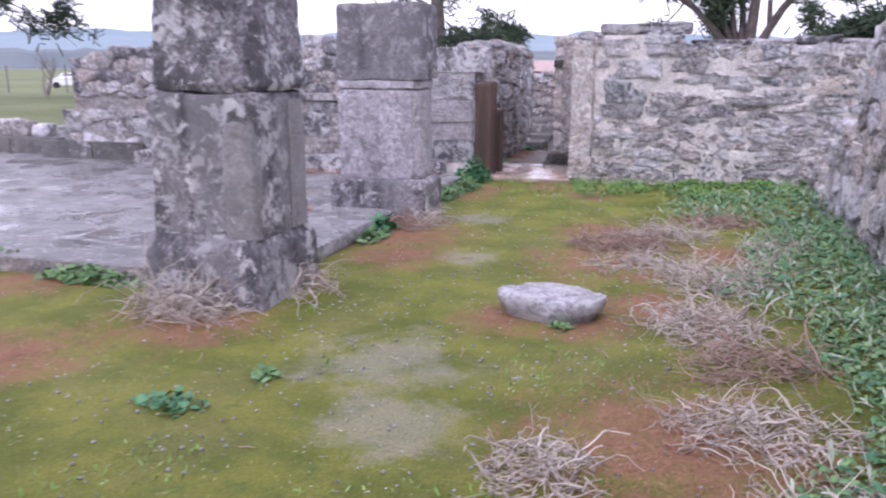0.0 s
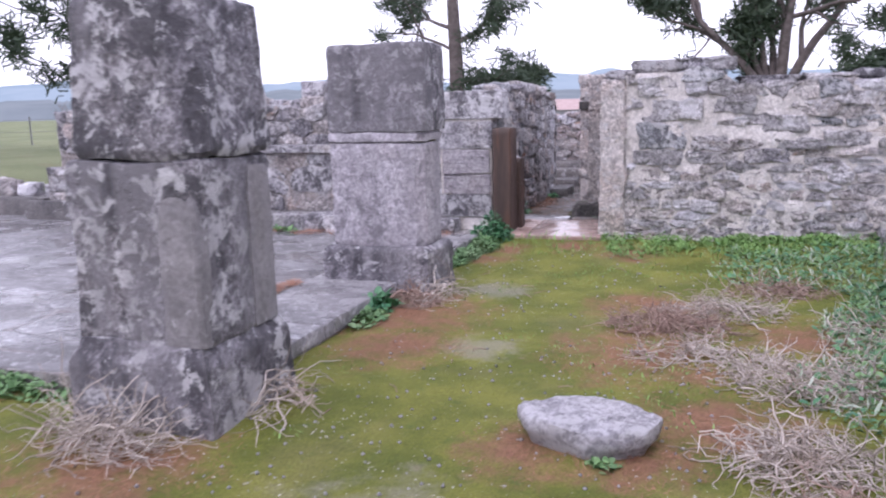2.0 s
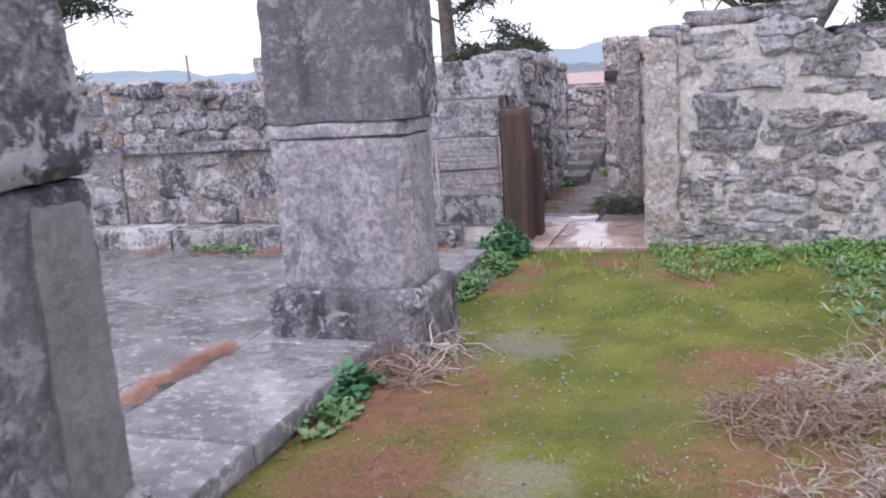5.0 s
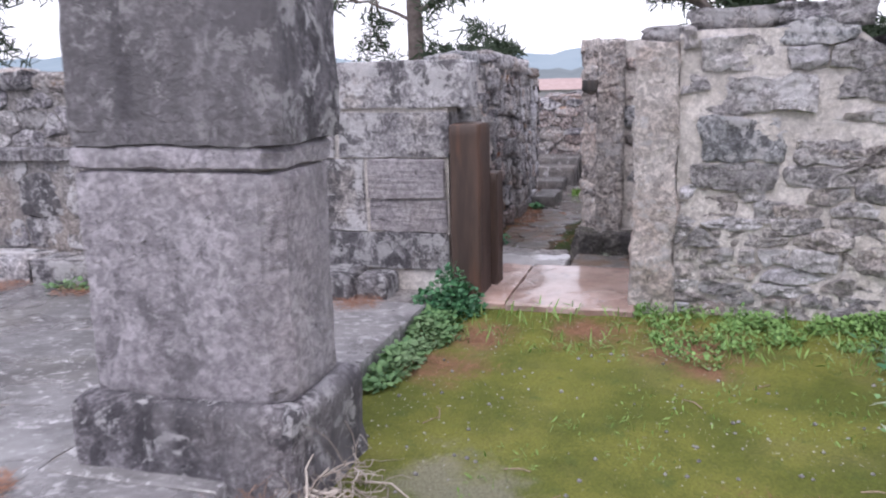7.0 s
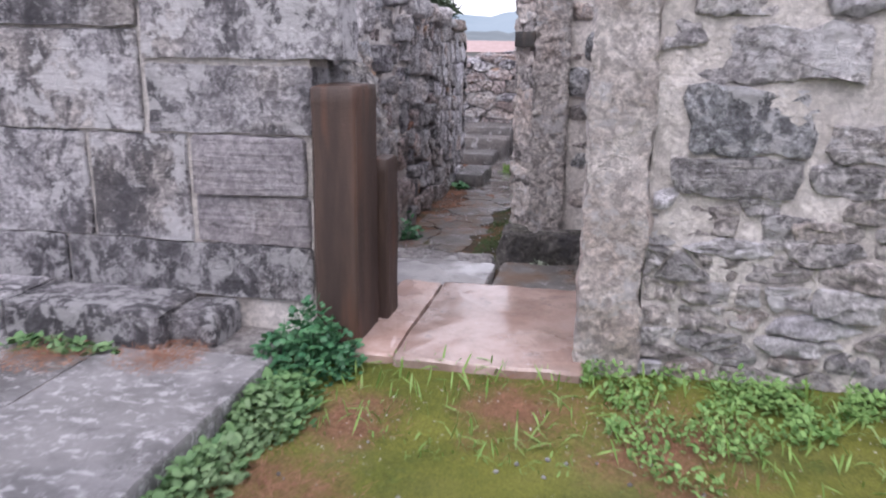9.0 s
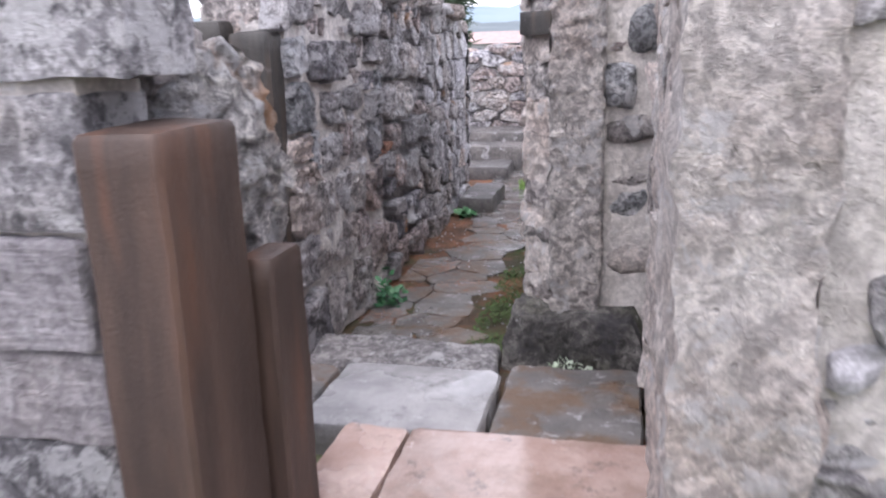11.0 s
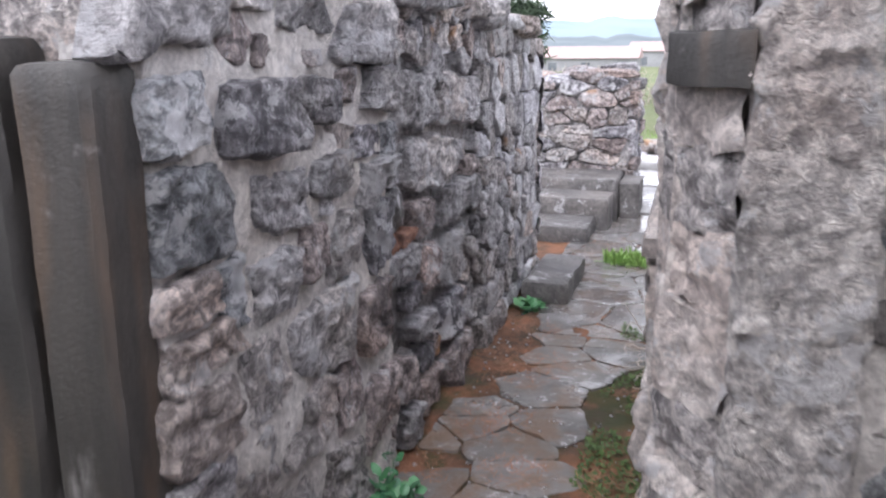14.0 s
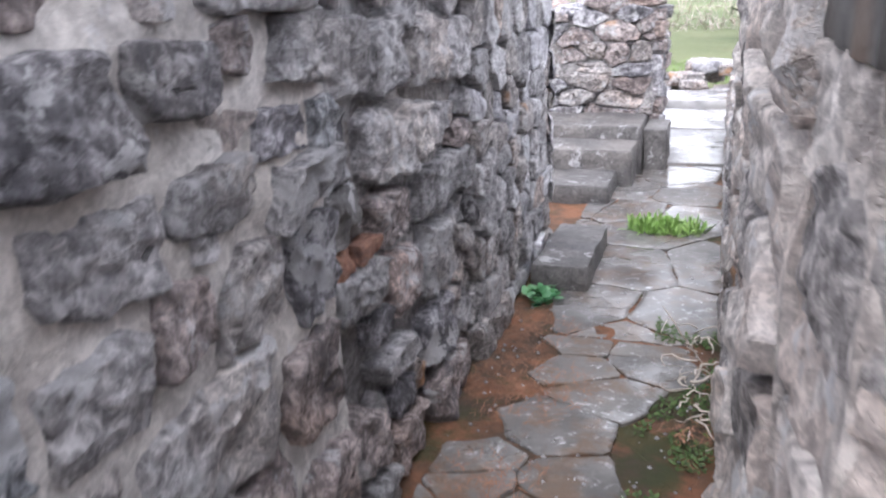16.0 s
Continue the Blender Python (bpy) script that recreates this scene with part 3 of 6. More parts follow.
def rock_mesh(seed, cuts=6, square=0.55, rough=0.16):
    """A unit boulder, between a box and a ball."""
    bm = bmesh.new()
    bmesh.ops.create_cube(bm, size=2.0)
    bmesh.ops.subdivide_edges(bm, edges=bm.edges, cuts=cuts, use_grid_fill=True)
    off = Vector((seed * 7.3, seed * 3.1, seed * 1.9))
    for v in bm.verts:
        p = v.co.copy()
        ball = p.normalized() * 1.15
        q = p.lerp(ball, 1 - square)
        q += noise.noise_vector(q * 1.1 + off) * rough * 1.6 + noise.noise_vector(q * 3.2 + off) * rough * 0.6 + noise.noise_vector(q * 8 + off) * rough * 0.22
        v.co = q * 0.5
    me = bpy.data.meshes.new("rock")
    bmesh.ops.recalc_face_normals(bm, faces=bm.faces)
    bm.to_mesh(me)
    bm.free()
    me.polygons.foreach_set("use_smooth", [True] * len(me.polygons))
    return me


ROCKS = {}


def rock(name, size, at, mat, seed=0, turn=0.0, tip=0.0, parent=None, square=0.55):
    key = (seed % 7, mat.name, square)
    if key not in ROCKS:
        ROCKS[key] = rock_mesh(seed % 7 + 1, 6, square)
        ROCKS[key].materials.append(mat)
    ob = new(name, ROCKS[key])
    ob.matrix_basis = pose(*at, tip, tip * 0.6, turn) @ Matrix.Diagonal((*size, 1))
    if parent:
        ob.parent = parent
    return ob


def crest(wall, seed, axis, box, top, mats, step=0.3, size=(0.36, 0.3, 0.14), rows=2, lift=0.0):
    """Loose cap stones along the top of a wall."""
    rng = random.Random(seed)
    x0, x1, y0, y1 = box
    a0, a1, b0, b1 = (x0, x1, y0, y1) if axis == "x" else (y0, y1, x0, x1)
    for r in range(rows):
        s = a0 + 0.12
        while s < a1 - 0.05:
            k = rng.uniform(0.65, 1.3)
            d = [size[0] * k * rng.uniform(0.8, 1.3), size[1] * k, size[2] * rng.uniform(0.6, 1.5)]
            b = b0 + (r + 0.5) * (b1 - b0) / rows + rng.uniform(-0.04, 0.04)
            at = (s, b) if axis == "x" else (b, s)
            rock("stone", d, (*at, top(s) - 0.05 + lift + d[2] * 0.25), rng.choice(mats), rng.randrange(7), (0 if axis == "x" else 90) + rng.uniform(-25, 25), rng.uniform(-7, 7), wall)
            s += d[0] * rng.uniform(0.75, 1.1)


def loft(plan, levels, res=0.06, amp=0.01, freq=6.0, fine=0.004, seed=0.0, centre=None):
    """A stack of one plan polygon at (height, grow) levels, with an uneven skin and a closed top and bottom."""
    pts = []
    for i in range(len(plan)):
        a, b = Vector(plan[i]), Vector(plan[(i + 1) % len(plan)])
        k = max(1, round((b - a).length / res))
        pts += [a.lerp(b, j / k) for j in range(k)]
    c = centre or (sum((p for p in pts), Vector((0, 0))) / len(pts))
    zs = []
    for (z0, g0), (z1, g1) in zip(levels, levels[1:]):
        k = max(1, round(abs(z1 - z0) / res))
        zs += [(z0 + (z1 - z0) * j / k, g0 + (g1 - g0) * j / k) for j in range(k)]
    zs.append(levels[-1])
    bm = bmesh.new()
    reach = max((p - c).length for p in pts)

    def at(p, z, g, f=1.0):
        d = p - c
        q = c + d * f * (1 + g / reach)
        return wob(wob(wob((q.x, q.y, z), amp, freq, seed), amp * 0.45, freq * 2.7, seed), fine, 24.0, seed)

    rings = [[bm.verts.new(at(p, z, g)) for p in pts] for z, g in zs]
    for f in (0.97, 0.8, 0.5, 0.2):
        rings.append([bm.verts.new(at(p, zs[-1][0] + (0.004 if f < 0.9 else 0), zs[-1][1], f)) for p in pts])
    for r0, r1 in zip(rings, rings[1:]):
        for i in range(len(pts)):
            j = (i + 1) % len(pts)
            bm.faces.new((r0[i], r0[j], r1[j], r1[i]))
    bm.faces.new(rings[-1])
    bm.faces.new(list(reversed(rings[0])))
    return bm


def rect(x0, x1, y0, y1, c=0.0, corners=(1, 1, 1, 1)):
    """A rectangle's plan with chosen corners cut: front left, front right, back right, back left."""
    out = []
    for (x, y, sx, sy), on in zip(((x0, y0, 1, 1), (x1, y0, -1, 1), (x1, y1, -1, -1), (x0, y1, 1, -1)), corners):
        k = c * on
        if k <= 0:
            out.append((x, y))
        elif (sx > 0) == (sy > 0):
            out += [(x, y + sy * k), (x + sx * k, y)]
        else:
            out += [(x + sx * k, y), (x, y + sy * k)]
    return out


def block(name, x0, x1, y0, y1, z0, z1, mat, parent=None, label="", c=0.015, amp=0.008, res=0.07, seed=0.0):
    levels = [(z0, 0.0), (z1 - 0.012, 0.0), (z1, -0.014)]
    return part(name, loft(rect(x0, x1, y0, y1, c), levels, res, amp, 5.0, 0.003, seed), mat, parent, label)


def tube(verts, faces, line, r0, r1, sides=4):
    """Adds a tapering tube along a line of points."""
    base = len(verts)
    for i, p in enumerate(line):
        p = Vector(p)
        d = (Vector(line[min(i + 1, len(line) - 1)]) - Vector(line[max(i - 1, 0)]))
        d = d.normalized() if d.length > 1e-6 else Vector((0, 0, 1))
        u = d.cross(Vector((0.31, 0.17, 0.93)))
        u = u.normalized() if u.length > 1e-6 else Vector((1, 0, 0))
        v = d.cross(u)
        r = r0 + (r1 - r0) * i / (len(line) - 1)
        for k in range(sides):
            a = 2 * math.pi * k / sides
            verts.append(p + u * (math.cos(a) * r) + v * (math.sin(a) * r))
    for i in range(len(line) - 1):
        for k in range(sides):
            j = (k + 1) % sides
            faces.append((base + i * sides + k, base + i * sides + j, base + (i + 1) * sides + j, base + (i + 1) * sides + k))


def leaf(verts, faces, p, way, side, length, width, droop=0.2):
    """Adds a bent leaf of four faces."""
    b = len(verts)
    up = way.cross(side).normalized()
    verts += [p, p + way * length * 0.35 + side * width * 0.5 + up * 0.1 * width, p + way * length * 0.35 - side * width * 0.5 + up * 0.1 * width, p + way * length * 0.4 - up * width * 0.12,
              p + way * length * 0.75 + side * width * 0.36 - Vector((0, 0, droop * length * 0.4)), p + way * length * 0.75 - side * width * 0.36 - Vector((0, 0, droop * length * 0.4)), p + way * length - Vector((0, 0, droop * length))]
    faces += [(b, b + 1, b + 3), (b, b + 3, b + 2), (b + 1, b + 4, b + 3), (b + 3, b + 5, b + 2), (b + 3, b + 4, b + 6), (b + 3, b + 6, b + 5)]


# ---- ground ----
def ground_height(x, y):
    """The lie of the land: level in the ruin, a dip to the corridor, falling to the plain."""
    far = math.hypot(x + 1, y - 6)
    z = -0.02 if far < 30 else -0.02 - min(1.2, (far - 30) * 0.015)
    if y > 11.4 and x > -20 and far < 40:
        z -= 0.32 * min(1.0, (y - 11.4) / 0.8)
    return z


def sheet(name, xs, ys, height, mat, label, category, kind="structure"):
    verts = [(x, y, height(x, y)) for y in ys for x in xs]
    w = len(xs)
    faces = [(j * w + i, j * w + i + 1, (j + 1) * w + i + 1, (j + 1) * w + i) for j in range(len(ys) - 1) for i in range(w - 1)]
    return tagged(link_mesh(name, verts, faces, mat), label, category, "", kind)


def spread(lo, hi, a, b, fine, grow):
    """Steps that are fine between a and b and widen outside."""
    mid = list(np.arange(a, b + fine / 2, fine))
    left, right, s = [], [], fine
    x = a
    while x > lo:
        s *= grow
        x -= s
        left.append(x)
    x, s = b, fine
    while x < hi:
        s *= grow
        x += s
        right.append(x)
    return [float(v) for v in left[::-1] + mid + right]


def land(x, y):
    z = ground_height(x, y) - 0.03
    if math.hypot(x, y) < 60:
        z += 0.03 * noise.noise(Vector((x * 0.5, y * 0.5, 1.0)))
    return z


sheet("ground", spread(-2500, 2500, -14, 6, 0.5, 1.25), spread(-2500, 2500, -4, 26, 0.5, 1.25), land, FIELD, "green grass field reaching to the misty plain", "ground")


def moss_height(x, y):
    z = 0.012 * noise.noise(Vector((x * 1.3, y * 1.3, 0))) + 0.008 * noise.noise(Vector((x * 6, y * 6, 2))) + 0.005 * noise.noise(Vector((x * 15, y * 15, 5)))
    if x > 0.3:
        z += 0.06 * min(1.0, (x - 0.3) / 0.8)
    if y > 9.4:
        z += 0.05 * min(1.0, (y - 9.4) / 0.5)
    return z


sheet("ground_court", [float(v) for v in np.arange(-7.0, 1.75, 0.06)], [float(v) for v in np.arange(-3.0, 10.16, 0.06)], moss_height, MOSS, "yellow-green moss and thin soil of the open court", "ground")


def soil_height(x, y):
    return -0.181 + 0.010 * noise.noise(Vector((x * 5, y * 5, 0))) + 0.016 * noise.noise(Vector((x * 1.5, y * 1.5, 3))) + (0.1 if y < 12.1 else 0.0)


sheet("ground_corridor", [float(v) for v in np.arange(-3.6, -1.2, 0.06)], [float(v) for v in np.arange(10.7, 24.0, 0.06)], soil_height, SOIL, "damp reddish soil strewn with pine needles", "ground")

# ---- portico paving ----
PAVE_X, PAVE_Y, PAVE_Z = -2.64, 4.62, 0.12
pavement = core("pavement", (-13.0, PAVE_X - 0.01, PAVE_Y, 10.5), -0.15, lambda s: PAVE_Z - 0.012, "x", DIRTM, "wet grey stone paving of the portico, one low step up", "pavement", 0.3, 0.006, 0.003, 0.0)


def lay(parent, seed, box, z, w, h, mat, thick, joint, jitter, name="slab", skip=None, cut=0.05, rough=0.006, lean=None, n=16, vary=0.3):
    rng = random.Random(seed)
    x0, x1, y0, y1 = box
    for poly in cells(rng, x1 - x0, y1 - y0, w, h, jitter):
        area, (cx, cy) = area_centre(poly)
        if area < 0.1 * w * h or (skip and skip(x0 + cx, y0 + cy)):
            continue
        g = 1.0 - joint * rng.uniform(0.7, 1.5) / math.sqrt(area)
        poly = [(cx + (x - cx) * g, cy + (y - cy) * g) for x, y in poly]
        zz = z + (lean(x0 + cx, y0 + cy) if lean else 0.0)
        piece(name, poly, lambda s, t, d: Vector((x0 + s, y0 + t, zz + d)), thick * rng.uniform(1 - vary, 1 + vary), mat, parent, rng, sink=0.06, cut=cut, rough=rough, flat=True, n=n)


for i, (a, b) in enumerate(((PAVE_Y, 5.9), (5.9, 7.15), (7.15, 8.5), (8.5, 9.75))):
    block("slab", -3.425, PAVE_X + 0.004 * (i % 2), a + 0.002, b - 0.002, 0.02, PAVE_Z - 0.006 + 0.002 * (i % 2), WETPALE, pavement, c=0.006, amp=0.004, res=0.12, seed=i * 3.1)
lay(pavement, 6, (-12.9, -3.43, PAVE_Y + 0.02, 10.4), PAVE_Z - 0.02, 1.3, 0.9, WET, 0.012, 0.002, 0.06, n=28, cut=0.02, vary=0.05)


# ---- piers ----
def pier_front():
    p = empty("stone_pier", "weathered grey stone pier of stacked blocks with black lichen", "pier", "portico piers")
    plan = [(-3.25, 4.28), (-2.44, 4.28), (-2.42, 5.04), (-3.25, 5.04)]
    part("base_block", loft(plan, [(-0.05, 0.02), (0.33, 0.0), (0.36, -0.012), (0.40, -0.045), (0.445, -0.065)], 0.04, 0.014, 5.0, 0.006, 1.0), PIER, p, "pitted plinth block")
    plan = rect(-3.225, -2.465, 4.33, 5.02, 0.05, (0.4, 1.0, 0.4, 0.4))
    part("shaft", loft(plan, [(0.41, -0.02), (0.44, 0.0), (0.9, -0.01), (1.27, 0.0), (1.315, -0.01), (1.325, -0.03)], 0.045, 0.012, 4.0, 0.005, 2.0), PIER, p, "blotched shaft block with smooth repaired corner")
    strip = rect(-2.685, -2.47, 4.318, 4.42, 0.02, (0, 1, 0, 0))
    part("render_strip", loft(strip, [(0.43, 0.0), (1.0, -0.003), (1.13, -0.02), (1.22, -0.07)], 0.04, 0.006, 5.0, 0.002, 8.0), DRIP, p, "smooth grey cement strip")
    strip = rect(-2.56, -2.452, 4.76, 5.0, 0.02, (0, 0, 1, 0))
    part("render_strip", loft(strip, [(0.43, 0.0), (1.1, -0.003), (1.26, -0.02), (1.30, -0.05)], 0.04, 0.006, 5.0, 0.002, 9.0), DRIP, p, "smooth grey cement strip")
    plan = rect(-3.165, -2.45, 4.33, 5.03, 0.11, (0.4, 1.0, 0.3, 0.5))
    part("upper_block", loft(plan, [(1.335, -0.01), (1.37, 0.015), (1.5, 0.0), (1.75, -0.015), (2.0, -0.03), (2.065, -0.035), (2.085, -0.06)], 0.035, 0.02, 4.2, 0.009, 3.0), PIER, p, "rounded eroded upper block")
    return p


def pier_back():
    p = empty("stone_pier", "pale smooth stone pier with a dark weathered upper block", "pier", "portico piers")
    plan = [(-3.30, 7.23), (-2.36, 7.23), (-2.34, 7.84), (-3.28, 7.84)]
    part("base_block", loft(plan, [(0.0, 0.02), (0.12, 0.0), (0.36, 0.0), (0.385, -0.02), (0.40, -0.06)], 0.05, 0.014, 5.0, 0.006, 4.0), PIER, p, "dark pitted plinth block")
    plan = rect(-3.22, -2.40, 7.29, 7.80, 0.07, (0.1, 1, 1, 0.1))
    part("shaft", loft(plan, [(0.395, -0.02), (0.42, 0.0), (0.8, -0.008), (1.232, 0.0), (1.25, -0.008), (1.258, -0.035)], 0.05, 0.008, 4.0, 0.003, 5.0), SMOOTH, p, "smooth pale grey shaft block")
    plan = rect(-3.22, -2.40, 7.29, 7.80, 0.06, (0.2, 1, 1, 0.2))
    part("collar", loft(plan, [(1.258, -0.03), (1.27, 0.006), (1.325, 0.014), (1.342, -0.004), (1.35, -0.02)], 0.05, 0.008, 5.0, 0.004, 6.0), SMOOTH, p, "worn moulded collar")
    plan = rect(-3.225, -2.375, 7.28, 7.82, 0.03, (1, 1, 1, 1))
    part("upper_block", loft(plan, [(1.35, 0.0), (1.45, 0.012), (1.7, 0.0), (2.0, 0.0), (2.035, -0.005), (2.05, -0.025)], 0.04, 0.012, 3.6, 0.006, 7.0), PIER, p, "dark stained upper block")
    return p


pier_front()
pier_back()

# ---- door wall, part beyond the right jamb ----
RT = profile([(-1.32, 1.74), (-1.15, 1.83), (-0.95, 1.88), (-0.05, 1.86), (0.0, 1.72), (0.8, 1.70), (1.7, 1.68), (2.8, 1.70)])
wall = core("wall_north", (-1.07, 2.85, 10.08, 10.72), -0.1, RT, "x", MORTAR, "coursed grey rubble wall with wide mortar joints", "wall", 0.08)
ledge = set_stones(wall, 110, (0, 10.085, 0), "x", (0, -1, 0), [
    (-1.02, -0.45, 0.88, 1.01, 0.05, "g"), (-0.44, 0.12, 0.89, 1.0, 0.045, "g"), (0.13, 0.62, 0.90, 1.02, 0.05, "d"), (-0.96, -0.42, 1.02, 1.30, 0.045, "b"), (-0.40, -0.02, 1.03, 1.17, 0.04, "g"), (-0.95, -0.3, 1.33, 1.55, 0.04, "g"), (-0.28, 0.25, 1.40, 1.57, 0.04, "g"),
    (-0.92, -0.70, 0.70, 0.82, 0.03, "p"), (-0.62, -0.40, 0.66, 0.80, 0.03, "g"), (-0.98, -0.5, 1.58, 1.78, 0.045, "g"), (0.3, 0.75, 1.2, 1.36, 0.045, "g"), (0.85, 1.4, 1.06, 1.2, 0.04, "g")], {"g": GREY, "b": BLUE, "d": DARK, "p": PALE}, n=36, cut=0.04, rough=0.016, bulge=0.0, slant=0.12, flat=0.55)
facing(wall, 11, (-1.07, 10.085, 0), "x", 3.85, 0.96, lambda s: RT(s - 1.07), 0.34, 0.12, [GREY, GREY, LOOSE, WARM, BLUE, GREY], (0.01, 0.04), 0.010, 0.13, (0, -1, 0), 0.06, clear_of(ledge, 0.03, -1.07), n=30, cut=0.05, rough=0.018)
facing(wall, 13, (-1.07, 10.085, 0), "x", 3.85, 0.02, lambda s: 0.95, 0.26, 0.095, [GREY, LOOSE, PALE, LOOSE, PALE, GREY], (0.006, 0.034), 0.017, 0.16, (0, -1, 0), 0.08, clear_of(ledge, 0.03, -1.07), n=30, cut=0.06, rough=0.018)
facing(wall, 12, (-1.07, 10.715, 0), "x", 3.85, 0.02, lambda s: RT(s - 1.07), 0.5, 0.2, [GREY, WARM], (0.01, 0.03), 0.03, 0.2, (0, 1, 0), n=10)
for x, d, z, s in ((-0.78, (0.5, 0.5, 0.14), 1.93, 1), (-0.36, (0.42, 0.5, 0.13), 1.94, 2), (-0.12, (0.3, 0.45, 0.15), 1.94, 3), (0.35, (0.62, 0.5, 0.11), 1.74, 4), (0.95, (0.55, 0.5, 0.13), 1.74, 5), (1.42, (0.5, 0.5, 0.16), 1.76, 6), (1.95, (0.55, 0.5, 0.12), 1.74, 7), (2.5, (0.6, 0.5, 0.14), 1.75, 8)):
    rock("stone", d, (x, 10.36, z - 0.03), GREY if s % 2 else DARK, s, 4 * (s % 3 - 1), 3 * (s % 2), wall, 0.8)

JT = profile([(10.0, 1.76), (10.7, 1.80), (11.4, 1.80), (12.1, 1.86)])
jamb = core("wall_jamb", (-1.31, -1.075, 10.03, 12.2), -0.12, JT, "y", PINK, "pinkish rough-plastered jamb of the doorway", "wall", 0.035, 0.035, 0.022, 0.0)
facing(jamb, 14, (-1.31, 10.05, 0), "y", 2.0, 0.05, lambda s: JT(s + 10.05) - 0.08, 0.3, 0.24, [PINK, PINK, WARM], (0.0, 0.018), 0.05, 0.25, (-1, 0, 0), 0.25, rough=0.016)
core("wall_jamb_front", (-1.335, -1.085, 10.015, 10.62), -0.1, lambda s: 1.73, "y", PINK, "rough pinkish edge of the door jamb", "wall", 0.03, 0.03, 0.02, 0.0)
rock("stone", (0.36, 0.5, 0.1), (-1.12, 10.35, 1.82), GREY, 3, 5, 4, jamb, 0.7)

# ---- door wall, part beyond the left jamb, and bench ----
LT = profile([(-8.9, 1.55), (-7.6, 1.68), (-6.9, 1.66), (-6.2, 1.62), (-5.3, 1.55), (-4.9, 1.62), (-4.5, 1.78), (-4.3, 1.5), (-3.8, 1.36), (-2.4, 1.30)])
wall = core("wall_northwest", (-8.9, -2.85, 10.32, 10.88), -0.1, LT, "x", DIRTM, "lichened rubble wall above a dressed stone bench", "wall", 0.1)
facing(wall, 21, (-8.9, 10.325, 0), "x", 4.6, 1.02, lambda s: LT(s - 8.9), 0.30, 0.17, [DARK, GREY, WARM, DARK], (0.01, 0.045), 0.02, 0.25, (0, -1, 0))
facing(wall, 24, (-8.9, 10.915, 0), "x", 6.3, 0.0, lambda s: LT(s - 8.9), 0.5, 0.26, [DARK, GREY, WARM], (0.02, 0.05), 0.03, 0.25, (0, 1, 0), n=10)
block("pillar_stub", -5.1, -4.79, 10.38, 10.8, 1.40, 1.88, DARK, wall, "dark squared block standing on the wall head", c=0.02, amp=0.015, res=0.06, seed=12.0)
end = empty("rough_end_stone", "big rust-stained rough stones closing the wall end by the door", "stone")
part("end_stone", loft([(-2.95, 10.44), (-2.53, 10.46), (-2.50, 10.7), (-2.54, 10.9), (-2.95, 10.92)], [(-0.1, 0.0), (0.3, 0.01), (0.6, -0.01), (0.66, -0.05)], 0.018, 0.04, 5.0, 0.034, 3.0), STAINED, end)
part("end_stone", loft([(-2.95, 10.42), (-2.52, 10.42), (-2.44, 10.65), (-2.49, 10.92), (-2.95, 10.9)], [(0.64, -0.05), (0.72, 0.0), (1.0, 0.02), (1.25, 0.0), (1.36, -0.03), (1.44, -0.10)], 0.018, 0.045, 5.0, 0.036, 9.0), STAINED, end)
part("end_stone", loft([(-2.95, 10.38), (-2.55, 10.38), (-2.55, 10.62), (-2.95, 10.7)], [(1.32, -0.04), (1.36, 0.0), (1.48, 0.0), (1.54, -0.06)], 0.03, 0.03, 5.0, 0.02, 5.0), PALE, end)
crest(wall, 26, "x", (-8.8, -2.95, 10.36, 10.86), LT, [DARK, GREY, WARM], 0.3, (0.34, 0.3, 0.15), 2)
plinth = core("wall_bench", (-6.55, -4.3, 10.08, 10.34), 0.0, lambda s: 1.09, "x", DIRTM, "dressed stone face below the ledge", "wall", 0.12, 0.01, 0.004, 0.0)
facing(plinth, 22, (-6.55, 10.09, 0), "x", 2.25, 0.30, lambda s: 1.0, 0.42, 0.34, [ASHLAR, ASHLAR, WARM], (0.01, 0.03), 0.016, 0.14, (0, -1, 0), cut=0.08)
block("ledge", -6.6, -4.3, 10.03, 10.36, 1.02, 1.10, ASHLAR, plinth, "thin projecting ledge slab", seed=4.0)
low = core("wall_bench_low", (-8.9, -6.56, 10.05, 10.34), 0.0, profile([(-8.9, 0.78), (-7.2, 0.84), (-6.5, 0.88)]), "x", DIRTM, "lower broken dressed stone course", "wall", 0.12, 0.015, 0.006, 0.0)
facing(low, 23, (-8.9, 10.06, 0), "x", 2.34, 0.30, lambda s: 0.84, 0.5, 0.26, [ASHLAR, GREY, LOOSE], (0.01, 0.04), 0.018, 0.18, (0, -1, 0), cut=0.08)
bench = empty("stone_bench", "long low lichened stone bench along the wall foot", "bench")
x = -7.45
for i, w in enumerate((0.9, 0.75, 1.0, 0.85, 0.8)):
    block("bench_stone", x + 0.006, min(x + w, -3.0) - 0.006, 9.68 + 0.015 * (i % 3), 10.06, 0.10, 0.29 + 0.012 * (i % 2), ASHLAR, bench, seed=i * 1.3)
    x += w

